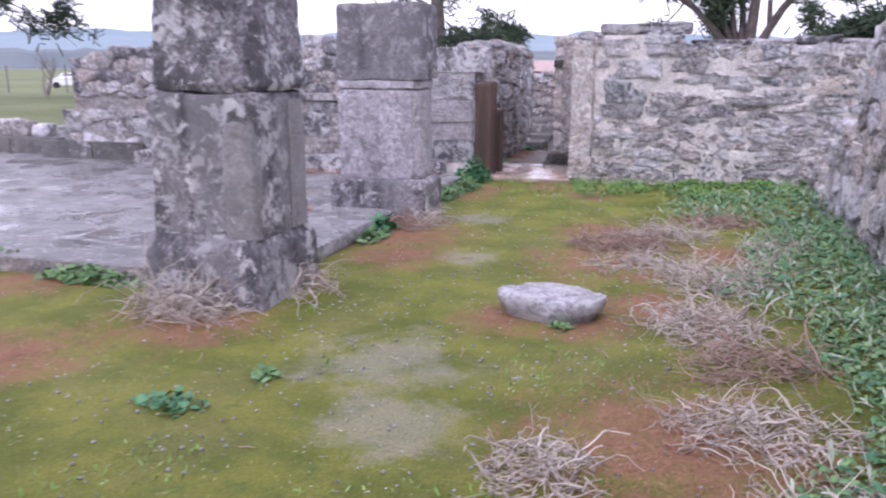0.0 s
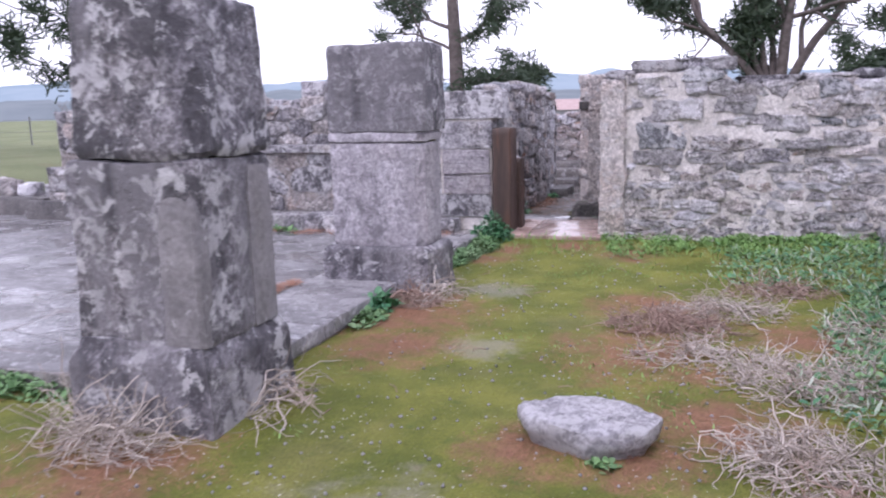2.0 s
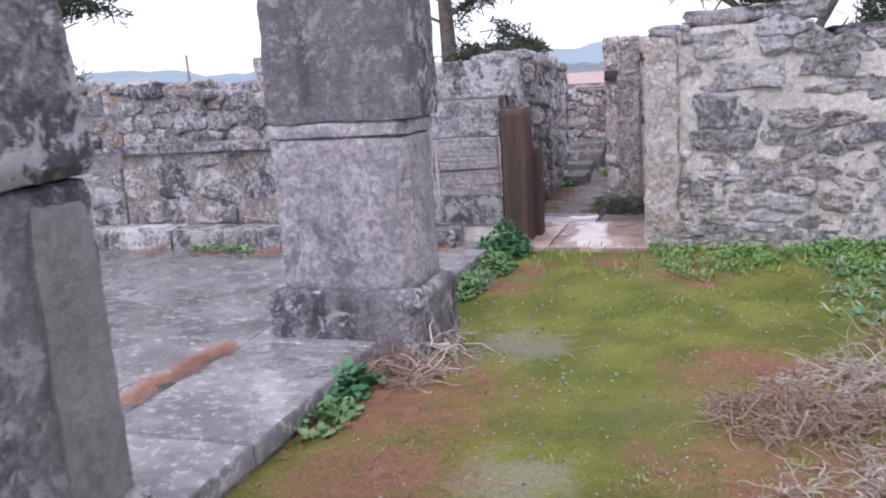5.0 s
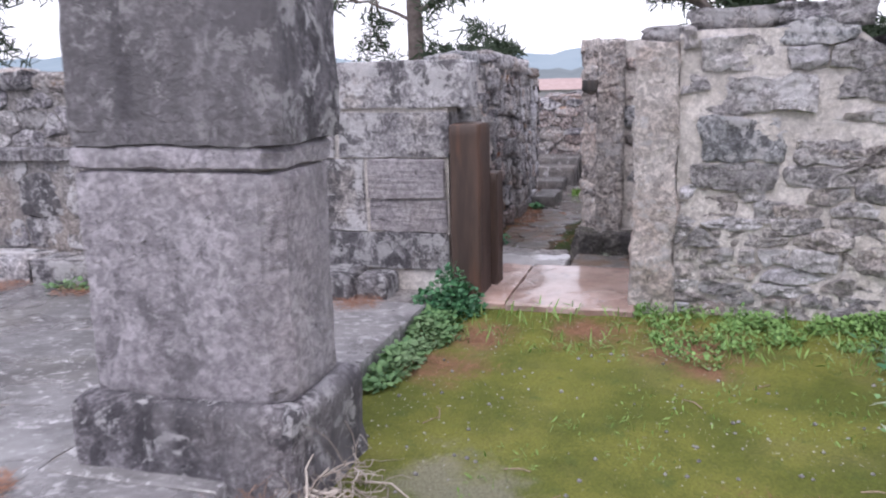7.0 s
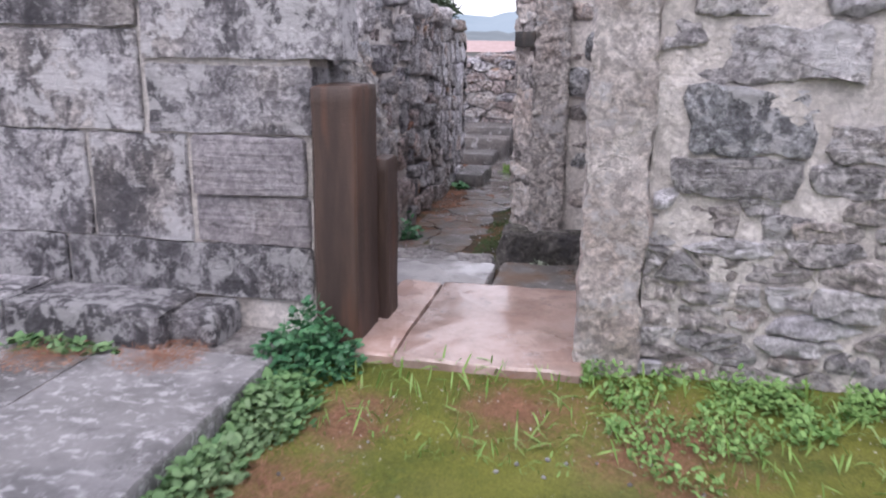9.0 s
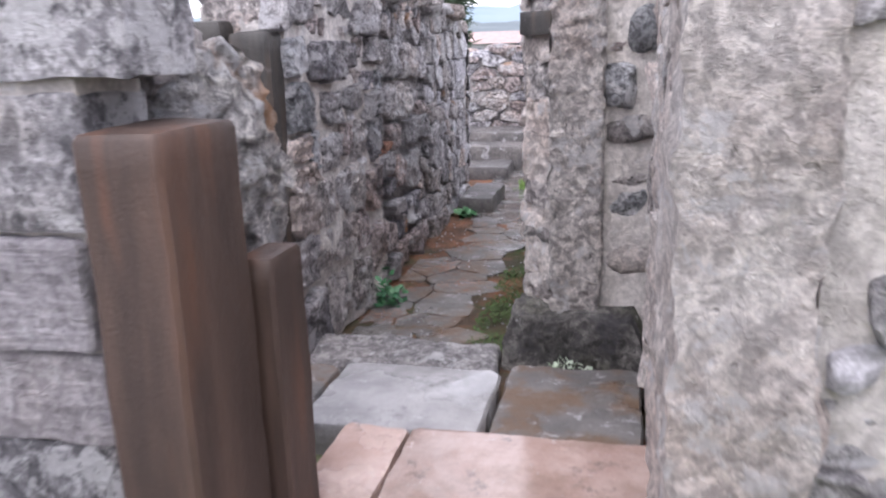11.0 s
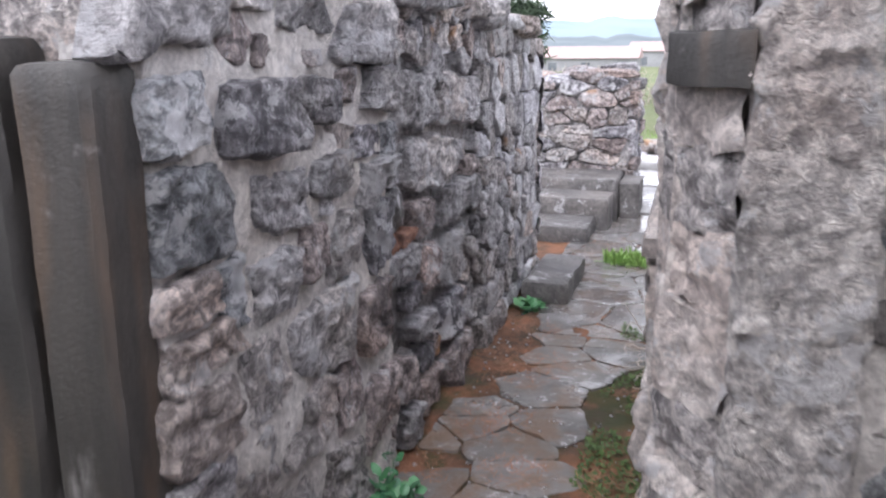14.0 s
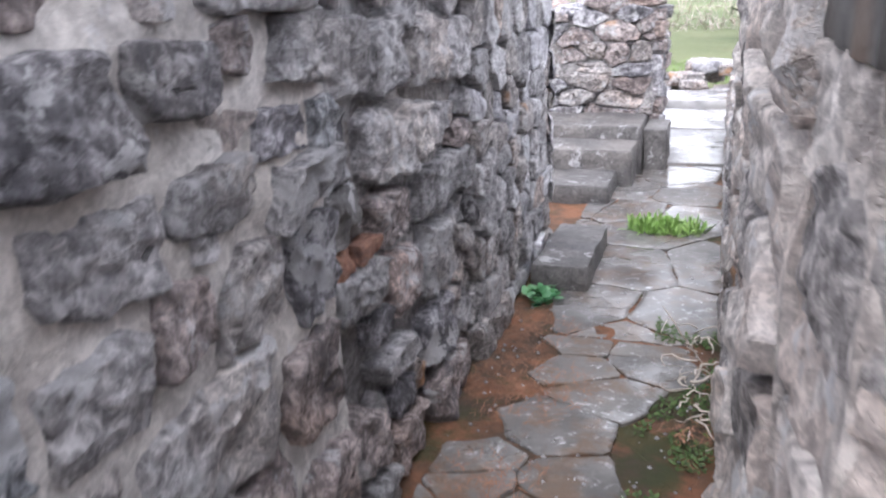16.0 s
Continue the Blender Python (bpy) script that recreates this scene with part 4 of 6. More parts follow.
# dressed blocks beside the door
ash = core("wall_door_left", (-4.3, -2.57, 10.108, 10.34), 0.0, profile([(-4.3, 1.6), (-2.5, 1.62)]), "x", MORTAR, "large dressed blocks left of the doorway, blotched with lichen", "wall", 0.08, 0.003, 0.002, 0.0)
COURSES = ((0.265, 0.525, ((-4.3, -3.87), (-3.86, -2.57))), (0.53, 1.04, ((-4.3, -3.71), (-3.695, -3.18))), (0.53, 0.765, ((-3.155, -2.575),)), (0.77, 1.04, ((-3.155, -2.59),)),
           (1.05, 1.515, ((-4.3, -3.395),)), (1.05, 1.36, ((-3.375, -2.56),)), (1.525, 1.70, ((-4.3, -3.395),)), (1.385, 1.70, ((-3.38, -2.42),)))
for r, (z0, z1, runs) in enumerate(COURSES):
    for k, (a, b) in enumerate(runs):
        block("dressed_block", a + 0.003, b - 0.003, 10.072 + 0.01 * ((r + k) % 3), 10.36, z0, z1 - 0.004, SMOOTHGREY if r in (2, 3) else ASHLAR, ash, c=0.010, amp=0.011, res=0.04, seed=r * 2.1 + k)
block("foot_stone", -4.2, -2.95, 9.80, 10.09, 0.10, 0.25, ASHLAR, ash, "worn foot stone with yellow lichen", amp=0.02, seed=9.0)

# ---- broken low kerb further along the portico ----
kerb = empty("stone_kerb", "dark-edged stone kerb with broken blocks on it", "kerb")
for i in range(6):
    block("kerb_stone", -13.0 + i * 0.92, -13.0 + (i + 1) * 0.92 - 0.012, 10.0 if i > 3 else 10.36, 10.9 if i < 4 else 10.06, 0.05, 0.37, STEP, kerb, seed=i * 2.0)
rng = random.Random(40)
for i in range(12):
    d = (rng.uniform(0.25, 0.6), rng.uniform(0.25, 0.4), rng.uniform(0.14, 0.3))
    rock("rubble_stone", d, (-12.7 + i * 0.36, 10.75 + rng.uniform(-0.15, 0.3), 0.37 + d[2] * 0.4), rng.choice([GREY, WARM, LOOSE]), i, rng.uniform(-30, 30), 0, kerb, 0.7)

# ---- wall along the court's right side ----
ET = profile([(-3.0, 1.85), (6.8, 1.85), (7.05, 1.7), (7.3, 0.88), (8.5, 0.9), (8.6, 0.45), (9.6, 0.4), (10.0, 0.35)])
wall = core("wall_east", (1.42, 2.05, -3.0, 10.05), -0.1, ET, "y", MORTAR, "pale rubble wall, broken down to waist height towards its end", "wall", 0.11)
facing(wall, 31, (1.425, 3.6, 0), "y", 6.4, 0.0, lambda s: ET(s + 3.6), 0.28, 0.2, [PALE, LOOSE, LOOSE, GREY, PINK], (0.02, 0.07), 0.02, 0.28, (-1, 0, 0), rough=0.02)
facing(wall, 32, (1.425, -3.0, 0), "y", 6.6, 0.0, lambda s: 1.85, 0.6, 0.35, [WARM, GREY], (0.03, 0.06), 0.03, 0.25, (-1, 0, 0), n=10)
crest(wall, 33, "y", (1.45, 2.0, 3.5, 9.9), ET, [LOOSE, WARM, GREY], 0.3, (0.34, 0.3, 0.13), 2)
wall = core("wall_south", (-7.0, 2.05, -3.7, -3.05), -0.1, lambda s: 1.7, "x", MORTAR, "plain rubble wall closing the court", "wall", 0.2)

# ---- doorway ----
door = empty("doorway_slabs", "upright brown-stained stone slabs framing the doorway", "door jamb")
plan = rect(-2.54, -2.335, 10.02, 10.37, 0.012)
part("tall_slab", loft(plan, [(0.02, 0.0), (0.5, 0.0), (0.95, -0.004), (1.26, 0.0), (1.275, -0.012)], 0.06, 0.006, 3.0, 0.002, 1.0), BROWN, door)
plan = rect(-2.395, -2.295, 10.40, 10.60, 0.010)
part("short_slab", loft(plan, [(0.02, 0.0), (0.5, 0.0), (0.895, 0.0), (0.91, -0.012)], 0.06, 0.006, 3.0, 0.002, 2.0), BROWN, door)
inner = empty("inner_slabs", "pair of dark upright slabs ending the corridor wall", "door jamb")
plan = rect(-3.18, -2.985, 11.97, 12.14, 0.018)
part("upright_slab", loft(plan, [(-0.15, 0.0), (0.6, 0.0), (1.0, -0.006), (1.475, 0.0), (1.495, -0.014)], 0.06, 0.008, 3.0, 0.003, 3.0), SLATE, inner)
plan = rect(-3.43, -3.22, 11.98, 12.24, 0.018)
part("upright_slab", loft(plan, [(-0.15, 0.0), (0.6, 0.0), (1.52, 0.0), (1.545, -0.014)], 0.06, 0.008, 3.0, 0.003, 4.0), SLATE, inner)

sill = empty("door_sill", "wet pinkish stone slabs of the door sill", "threshold")
block("sill_slab", -2.145, -1.30, 9.90, 11.12, -0.06, 0.10, ROSE, sill, "broad pink wet slab", 0.02, 0.008, 0.06, 2.0)
block("sill_slab", -2.40, -2.155, 9.93, 11.12, -0.06, 0.096, ROSE, sill, "narrow pink wet slab", 0.02, 0.008, 0.06, 7.0)
block("sill_slab", -2.62, -1.92, 11.16, 11.76, -0.1, 0.055, FLOOD, sill, "", 0.03, 0.01, 0.06, 3.0)
block("sill_slab", -3.0, -2.64, 11.14, 11.74, -0.1, 0.045, FLAG, sill, "", 0.03, 0.012, 0.06, 4.0)
block("sill_slab", -1.9, -1.34, 11.15, 11.9, -0.1, 0.03, FLAG, sill, "", 0.03, 0.012, 0.06, 5.0)
part("pitted_slab", loft([(-2.86, 11.80), (-2.2, 11.84), (-1.97, 11.86), (-2.0, 12.2), (-2.5, 12.26), (-2.9, 12.22)], [(-0.16, 0.0), (-0.03, 0.0), (-0.01, -0.01), (0.0, -0.03)], 0.035, 0.022, 5.0, 0.010, 6.0), CHALK, sill, "pale pitted cross slab")

# ---- corridor ----
CT = profile([(12.0, 1.62), (12.35, 1.72), (13.0, 1.80), (14.6, 1.76), (16.0, 1.68), (16.6, 1.56)])
wall = core("wall_corridor_left_far", (-3.62, -3.11, 13.52, 16.58), -0.3, CT, "y", DIRTM, "darker dry rubble further down the corridor with a low recess", "wall", 0.06, 0.03, 0.012)
LETTERS = {"g": GREY, "b": BLUE, "d": DARK, "r": RED, "w": WARM, "p": PALE, "s": STEP, "k": BRICK}
deep = set_stones(wall, 57, (-3.075, 0, 0), "y", (1, 0, 0), [
    (13.56, 13.94, 1.21, 1.43, 0.09, "g"), (13.97, 14.28, 1.19, 1.42, 0.08, "g"), (14.34, 14.70, 1.14, 1.40, 0.07, "p"), (14.73, 14.98, 1.12, 1.38, 0.06, "g"),
    (13.60, 13.84, 0.97, 1.17, 0.03, "d"), (13.57, 13.90, 0.78, 0.95, 0.035, "s"), (13.90, 14.27, 0.90, 1.13, 0.07, "g")], LETTERS)
deep += set_stones(wall, 58, (-3.075, 0, 0), "y", (1, 0, 0), [
    (14.30, 14.62, 0.90, 1.10, 0.06, "g"), (14.32, 14.95, 0.66, 0.87, 0.065, "g"), (13.95, 14.28, 0.66, 0.87, 0.06, "r"), (13.58, 13.76, 0.70, 0.755, 0.05, "k"), (13.78, 13.94, 0.71, 0.76, 0.06, "k"),
    (13.55, 13.99, 0.53, 0.69, 0.09, "g"), (14.02, 14.36, 0.42, 0.63, 0.06, "r"), (13.84, 14.24, 0.24, 0.32, 0.10, "g"), (14.40, 14.80, 0.34, 0.60, 0.06, "g"), (14.3, 14.7, 0.06, 0.30, 0.07, "d")], LETTERS)
deep += set_stones(wall, 59, (-3.075, 0, 0), "y", (1, 0, 0), [
    (13.54, 13.84, 0.04, 0.24, 0.13, "r"), (13.9, 14.22, -0.17, 0.02, 0.10, "r"), (13.56, 13.88, -0.17, 0.02, 0.16, "g"), (14.28, 14.85, -0.19, 0.03, 0.12, "r"), (14.9, 15.5, -0.2, -0.02, 0.12, "w")], LETTERS)
HOLLOW = (13.53, 13.84, 0.27, 0.52)
facing(wall, 56, (-3.075, 13.53, 0), "y", 1.5, -0.16, lambda s: CT(s + 13.53), 0.13, 0.11, [GREY, DARK, RED, GREY, WARM], (0.0, 0.045), 0.014, 0.3, (1, 0, 0), 0.1, clear_of(deep + [HOLLOW], 0.035, 13.53), 22, 0.06, 0.016)
far = wall
wall = core("wall_corridor_left", (-3.41, -2.985, 12.14, 13.53), -0.3, CT, "y", MORTAR, "rough rubble corridor wall, stones set in pale mortar", "wall", 0.045, 0.035, 0.014)
near = set_stones(wall, 511, (-2.99, 0, 0), "y", (1, 0, 0), [
    (12.03, 12.45, 1.51, 1.74, 0.075, "g"), (12.70, 13.05, 1.56, 1.72, 0.05, "g"), (12.48, 12.68, 1.60, 1.76, 0.03, "g"), (13.08, 13.46, 1.49, 1.69, 0.085, "g"), (12.83, 12.95, 1.475, 1.525, 0.04, "p"),
    (12.12, 12.34, 1.29, 1.47, 0.075, "b"), (12.42, 12.76, 1.25, 1.48, 0.105, "d"), (12.81, 13.07, 1.28, 1.44, 0.08, "d"), (13.27, 13.53, 1.30, 1.475, 0.075, "g"), (13.08, 13.22, 1.36, 1.46, 0.04, "r")], LETTERS)
near += set_stones(wall, 512, (-2.99, 0, 0), "y", (1, 0, 0), [
    (12.13, 12.45, 1.02, 1.26, 0.05, "b"), (12.50, 12.84, 1.01, 1.20, 0.04, "g"), (12.86, 13.14, 1.07, 1.20, 0.06, "g"), (13.17, 13.40, 1.155, 1.27, 0.045, "d"), (13.42, 13.56, 1.13, 1.26, 0.05, "b"),
    (13.19, 13.57, 0.995, 1.145, 0.085, "g"), (12.91, 13.01, 1.01, 1.065, 0.035, "g"), (12.09, 12.34, 0.87, 1.01, 0.05, "w"), (12.36, 12.47, 0.80, 1.0, 0.03, "b")], LETTERS)
near += set_stones(wall, 513, (-2.99, 0, 0), "y", (1, 0, 0), [
    (12.78, 12.97, 0.83, 1.0, 0.045, "r"), (12.98, 13.25, 0.77, 0.97, 0.035, "p"), (13.26, 13.52, 0.70, 0.985, 0.05, "d"), (12.48, 12.75, 0.75, 0.985, 0.04, "g"), (12.09, 12.42, 0.735, 0.86, 0.055, "w"),
    (12.70, 13.20, 0.47, 0.765, 0.04, "g"), (13.21, 13.53, 0.37, 0.68, 0.05, "k2"), (12.41, 12.69, 0.48, 0.735, 0.03, "w")], {**LETTERS, "k2": RED})
near += set_stones(wall, 514, (-2.99, 0, 0), "y", (1, 0, 0), [
    (12.08, 12.40, 0.50, 0.73, 0.06, "p"), (12.56, 12.96, 0.24, 0.475, 0.035, "p"), (12.08, 12.36, 0.24, 0.50, 0.04, "d"), (12.38, 12.56, 0.25, 0.48, 0.03, "p"), (12.97, 13.20, 0.20, 0.46, 0.035, "r"),
    (13.22, 13.52, 0.03, 0.35, 0.06, "r"), (12.08, 12.45, -0.12, 0.21, 0.05, "d"), (12.46, 12.88, -0.12, 0.23, 0.035, "p"), (12.89, 13.20, -0.17, 0.19, 0.045, "w")], LETTERS)
facing(wall, 51, (-2.995, 12.16, 0), "y", 1.36, -0.16, lambda s: CT(s + 12.17), 0.095, 0.075, [GREY, BLUE, RED, WARM, PALE], (0.0, 0.03), 0.014, 0.3, (1, 0, 0), 0.45, clear_of(near, 0.03, 12.16), 18, 0.08, 0.012)
facing(far, 52, (-3.035, 15.0, 0), "y", 1.6, -0.16, lambda s: CT(s + 15.0), 0.2, 0.19, [GREY, LOOSE, GREY, WARM], (0.01, 0.04), 0.016, 0.25, (1, 0, 0), 0.0, None, 14)
facing(wall, 53, (-3.40, 12.14, 0), "x", 0.40, -0.1, lambda s: 1.66, 0.3, 0.25, [GREY, WARM], (0.01, 0.03), 0.02, 0.25, (0, -1, 0), n=12)
facing(far, 54, (-3.6, 16.58, 0), "x", 0.62, -0.1, lambda s: 1.54, 0.3, 0.22, [GREY, DARK], (0.01, 0.04), 0.02, 0.25, (0, 1, 0), n=12)
crest(wall, 55, "y", (-3.42, -3.0, 12.2, 16.25), CT, [GREY, DARK, WARM, BLUE], 0.28, (0.34, 0.3, 0.15), 2)
pil = empty("stone_pilaster", "tall pinkish rough stone pilaster at the corridor mouth", "pilaster")
plan = rect(-1.765, -1.535, 12.20, 12.7, 0.012)
part("backing", loft(rect(-1.90, -1.56, 12.42, 12.72, 0.0), [(-0.2, 0.0), (1.84, 0.0)], 0.05, 0.01, 6.0, 0.006, 3.0), PINK, pil)
part("slab_face", loft(plan, [(0.08, 0.0), (0.9, 0.006), (1.5, 0.0), (1.86, 0.0), (1.89, -0.03)], 0.02, 0.010, 6.0, 0.020, 1.0), PITTED, pil, "flat pitted pink face slab")
z = 0.08
rng = random.Random(61)
for i, h in enumerate((0.13, 0.06, 0.05, 0.18, 0.06, 0.045, 0.055, 0.12, 0.22, 0.16, 0.16, 0.13, 0.09, 0.075, 0.05, 0.08, 0.06, 0.09)):
    slate = i == 12
    part("course_stone", loft([(-1.92, 12.36), (-1.765, 12.205)] + [(-1.765, 12.72), (-1.92, 12.72)] if slate else [(-1.90 + rng.uniform(-0.03, 0.02), 12.42 + rng.uniform(-0.03, 0.03)), (-1.765, 12.25), (-1.765, 12.72), (-1.92, 12.72)], [(z - 0.006, -0.004), (z + 0.006, 0.0), (z + h - 0.008, 0.0), (z + h + 0.004, -0.005)], 0.022, 0.004 if slate else 0.02, 8.0, 0.004 if slate else 0.018, i * 1.7),
         SLATE if slate else (PINK, WARM, PINK)[i % 3], pil)
    z += h
part("foot_block", loft([(-1.97, 12.10), (-1.6, 12.04), (-1.33, 12.04), (-1.32, 12.3), (-1.8, 12.36), (-1.96, 12.5)], [(-0.2, 0.02), (0.05, 0.0), (0.12, -0.02), (0.18, -0.06)], 0.05, 0.03, 6.0, 0.012, 8.0), MOSSY, pil, "black mossy foot block")
recess = core("wall_recess", (-1.54, -1.06, 12.30, 12.7), -0.2, lambda s: 1.88, "x", MORTAR, "mortared recess wall with two blue-grey cobbles", "wall", 0.06, 0.02, 0.01, 0.0)
for x, z, d, m in ((-1.465, 1.22, (0.14, 0.14, 0.2), BLUE), (-1.35, 1.46, (0.16, 0.16, 0.18), BLUE), (-1.42, 0.66, (0.22, 0.10, 0.20), BLUE), (-1.40, 0.80, (0.24, 0.10, 0.09), PALE), (-1.36, 1.03, (0.3, 0.14, 0.15), WARM), (-1.2, 0.9, (0.2, 0.14, 0.2), PINK), (-1.45, 1.68, (0.2, 0.16, 0.12), WARM), (-1.48, 1.38, (0.1, 0.12, 0.07), RED), (-1.22, 1.25, (0.16, 0.14, 0.18), PINK), (-1.4, 0.42, (0.26, 0.12, 0.16), PINK)):
    rock("stone", d, (x, 12.31 if m is BLUE and z > 1 else 12.35, z), m, int(z * 10), 8 * math.sin(z * 9), 12 * math.sin(z * 23), recess, 0.3)
WT = profile([(12.4, 1.88), (13.4, 1.8), (14.6, 1.7), (17.2, 1.5)])
wall = core("wall_corridor_right", (-1.93, -1.3, 12.72, 15.2), -0.3, WT, "y", PINK, "pale plastered rubble wall on the corridor's other side", "wall", 0.07, 0.03, 0.012)
facing(wall, 62, (-1.93, 12.72, 0), "y", 2.45, -0.16, lambda s: WT(s + 12.7), 0.3, 0.2, [PINK, WARM, PINK, PINK], (0.01, 0.04), 0.03, 0.28, (-1, 0, 0), 0.1, n=18, rough=0.018)
wall = core("wall_corridor_right_end", (-1.9, -1.3, 15.21, 20.6), -0.3, profile([(15.2, 1.5), (16.2, 0.75), (20.6, 0.5)]), "y", MORTAR, "low rubble remains along the corridor", "wall", 0.1, 0.03, 0.012)
facing(wall, 63, (-1.9, 15.21, 0), "y", 5.3, -0.16, profile([(0, 1.45), (1.0, 0.72), (5.4, 0.45)]), 0.3, 0.18, [WARM, GREY], (0.02, 0.06), 0.02, 0.28, (-1, 0, 0), n=12)

paving = core("pavement_corridor", (-2.96, -1.95, 12.2, 16.9), -0.4, lambda s: -0.235, "y", SOIL, "cracked flagstones of the corridor", "pavement", 0.4, 0.0, 0.0, 0.0)


def bare(x, y):
    side = 0.1 * math.sin(y * 2.3) + 0.06 * math.sin(y * 5.1)
    if y < 13.42:
        return x > -2.28 + side
    if y < 13.72:
        return x < -2.6 + side or x > -2.25 + side
    if y < 14.28:
        return x > -2.30 + side * 0.5
    if y < 15.35:
        return x < -2.7 + side * 0.5 or x > -2.2 + side * 0.5
    return y < 15.8 and x < -2.8


lay(paving, 71, (-2.95, -1.96, 12.28, 15.3), -0.185, 0.31, 0.27, FLAG, 0.016, 0.008, 0.34, "flagstone", bare, 0.008, 0.005, n=30, vary=0.1)
lay(paving, 72, (-2.95, -1.94, 15.32, 19.2), -0.185, 0.5, 0.6, FLAGFAR, 0.014, 0.006, 0.28, "flagstone", bare, 0.008, 0.004, n=30, vary=0.1)
corr = empty("corridor_slab", "dark grey stone block lying against the corridor wall", "stone block")
part("slab", loft(rect(-2.98, -2.66, 15.9, 16.75, 0.02), [(-0.2, 0.0), (-0.06, 0.0), (-0.03, -0.015)], 0.06, 0.012, 4.0, 0.004, 2.0), STEP, corr)
steps = empty("stone_steps", "short flight of dark grey stone steps", "stairs")
for i, (y0, x1, z0, z1) in enumerate(((17.75, -2.79, -0.25, -0.04), (18.3, -2.68, -0.25, 0.13), (18.78, -2.66, -0.25, 0.245))):
    part("step", loft(rect(-3.9, x1, y0, y0 + 1.0, 0.02), [(z0, 0.0), (z1 - 0.02, 0.0), (z1, -0.016)], 0.08, 0.014, 4.0, 0.004, i * 3.0), STEP, steps)
block("step_block", -2.65, -2.45, 18.95, 19.5, -0.2, 0.20, STEP, steps, "", seed=5.0)
EW = profile([(-3.9, 1.15), (-3.3, 1.2), (-2.95, 1.3), (-2.55, 1.26)])
wall = core("wall_beyond_steps", (-3.9, -2.63, 19.5, 20.5), -0.3, EW, "x", DIRTM, "broken rubble wall behind the steps", "wall", 0.09, 0.05, 0.02)
facing(wall, 81, (-3.9, 19.5, 0), "x", 1.27, 0.22, lambda s: EW(s - 3.9), 0.3, 0.15, [DARK, RED, DARK, WARM], (0.03, 0.08), 0.010, 0.28, (0, -1, 0), n=14, rough=0.02)
facing(wall, 82, (-2.63, 19.5, 0), "y", 1.0, -0.1, lambda s: 1.2, 0.3, 0.17, [DARK, RED, DARK], (0.03, 0.1), 0.02, 0.28, (1, 0, 0), n=14, rough=0.02)
crest(wall, 83, "x", (-3.8, -2.7, 19.5, 20.3), EW, [DARK, RED], 0.3, (0.36, 0.34, 0.14), 2)
far = empty("far_paving", "rain-wet pale slabs beyond the corridor", "pavement", kind="structure")
block("wet_slab", -2.48, -1.94, 19.24, 20.0, -0.3, -0.15, FLOOD, far, "flooded bright slab", amp=0.003, seed=1.0)
block("wet_slab", -2.62, -1.92, 20.03, 20.9, -0.3, -0.155, FLOOD, far, "", amp=0.005, seed=2.0)
block("wet_slab", -2.7, -1.92, 20.94, 21.6, -0.3, -0.14, FLOOD, far, "", amp=0.005, seed=3.0)
block("wet_slab", -2.72, -1.9, 21.64, 22.35, -0.3, -0.15, FLOOD, far, "", amp=0.005, seed=5.0)
block("wet_slab", -2.8, -1.85, 22.4, 23.3, -0.3, -0.05, FLOOD, far, "", amp=0.006, seed=4.0)
heap = empty("rubble_heap", "low heap of grey rubble in the grass", "rubble")
rng = random.Random(84)
for i in range(46):
    d = (rng.uniform(0.25, 0.55), rng.uniform(0.2, 0.4), rng.uniform(0.1, 0.2))
    lvl = rng.choice((0, 0, 1, 2))
    rock("rubble_stone", d, (-2.9 + rng.uniform(0, 2.2), 23.4 + rng.uniform(0, 1.2) + lvl * 0.2, -0.25 + d[2] * 0.4 + lvl * 0.16), rng.choice([GREY, WARM, LOOSE]), i, rng.uniform(-40, 40), 0, heap, 0.65)

# garden wall seen past the inner slabs
GT = profile([(-14, 1.3), (-8, 1.2), (-6, 1.25), (-3.7, 1.1)])
wall = core("wall_garden", (-13.0, -3.75, 15.3, 15.9), -0.5, GT, "x", DIRTM, "low rubble wall behind a small grassy yard", "wall", 0.16, 0.04, 0.02)
facing(wall, 91, (-9.0, 15.3, 0), "x", 5.2, -0.4, lambda s: GT(s - 9.0), 0.38, 0.19, [GREY, DARK, WARM], (0.03, 0.08), 0.02, 0.28, (0, -1, 0), n=12, rough=0.02)
crest(wall, 92, "x", (-9.0, -3.8, 15.3, 15.9), GT, [GREY, WARM], 0.3, (0.4, 0.34, 0.15), 1)

# ---- loose stone in the court ----
stone = empty("loose_stone", "flat pale lichened stone slab lying on the moss", "stone")
plan = rounded([(-1.06, 4.78), (-0.98, 4.58), (-0.66, 4.48), (-0.42, 4.56), (-0.37, 4.76), (-0.50, 4.92), (-0.82, 4.96)], 30, 0.1)
part("stone", loft(plan, [(-0.03, -0.07), (0.02, -0.045), (0.07, -0.005), (0.105, 0.0), (0.13, -0.008), (0.142, -0.035)], 0.026, 0.018, 5.0, 0.010, 4.0), LOOSE, stone)


# ---- weeds, dry brush, needles ----
def ground_z(x, y):
    return soil_height(x, y) if y > 11.8 else moss_height(x, y)


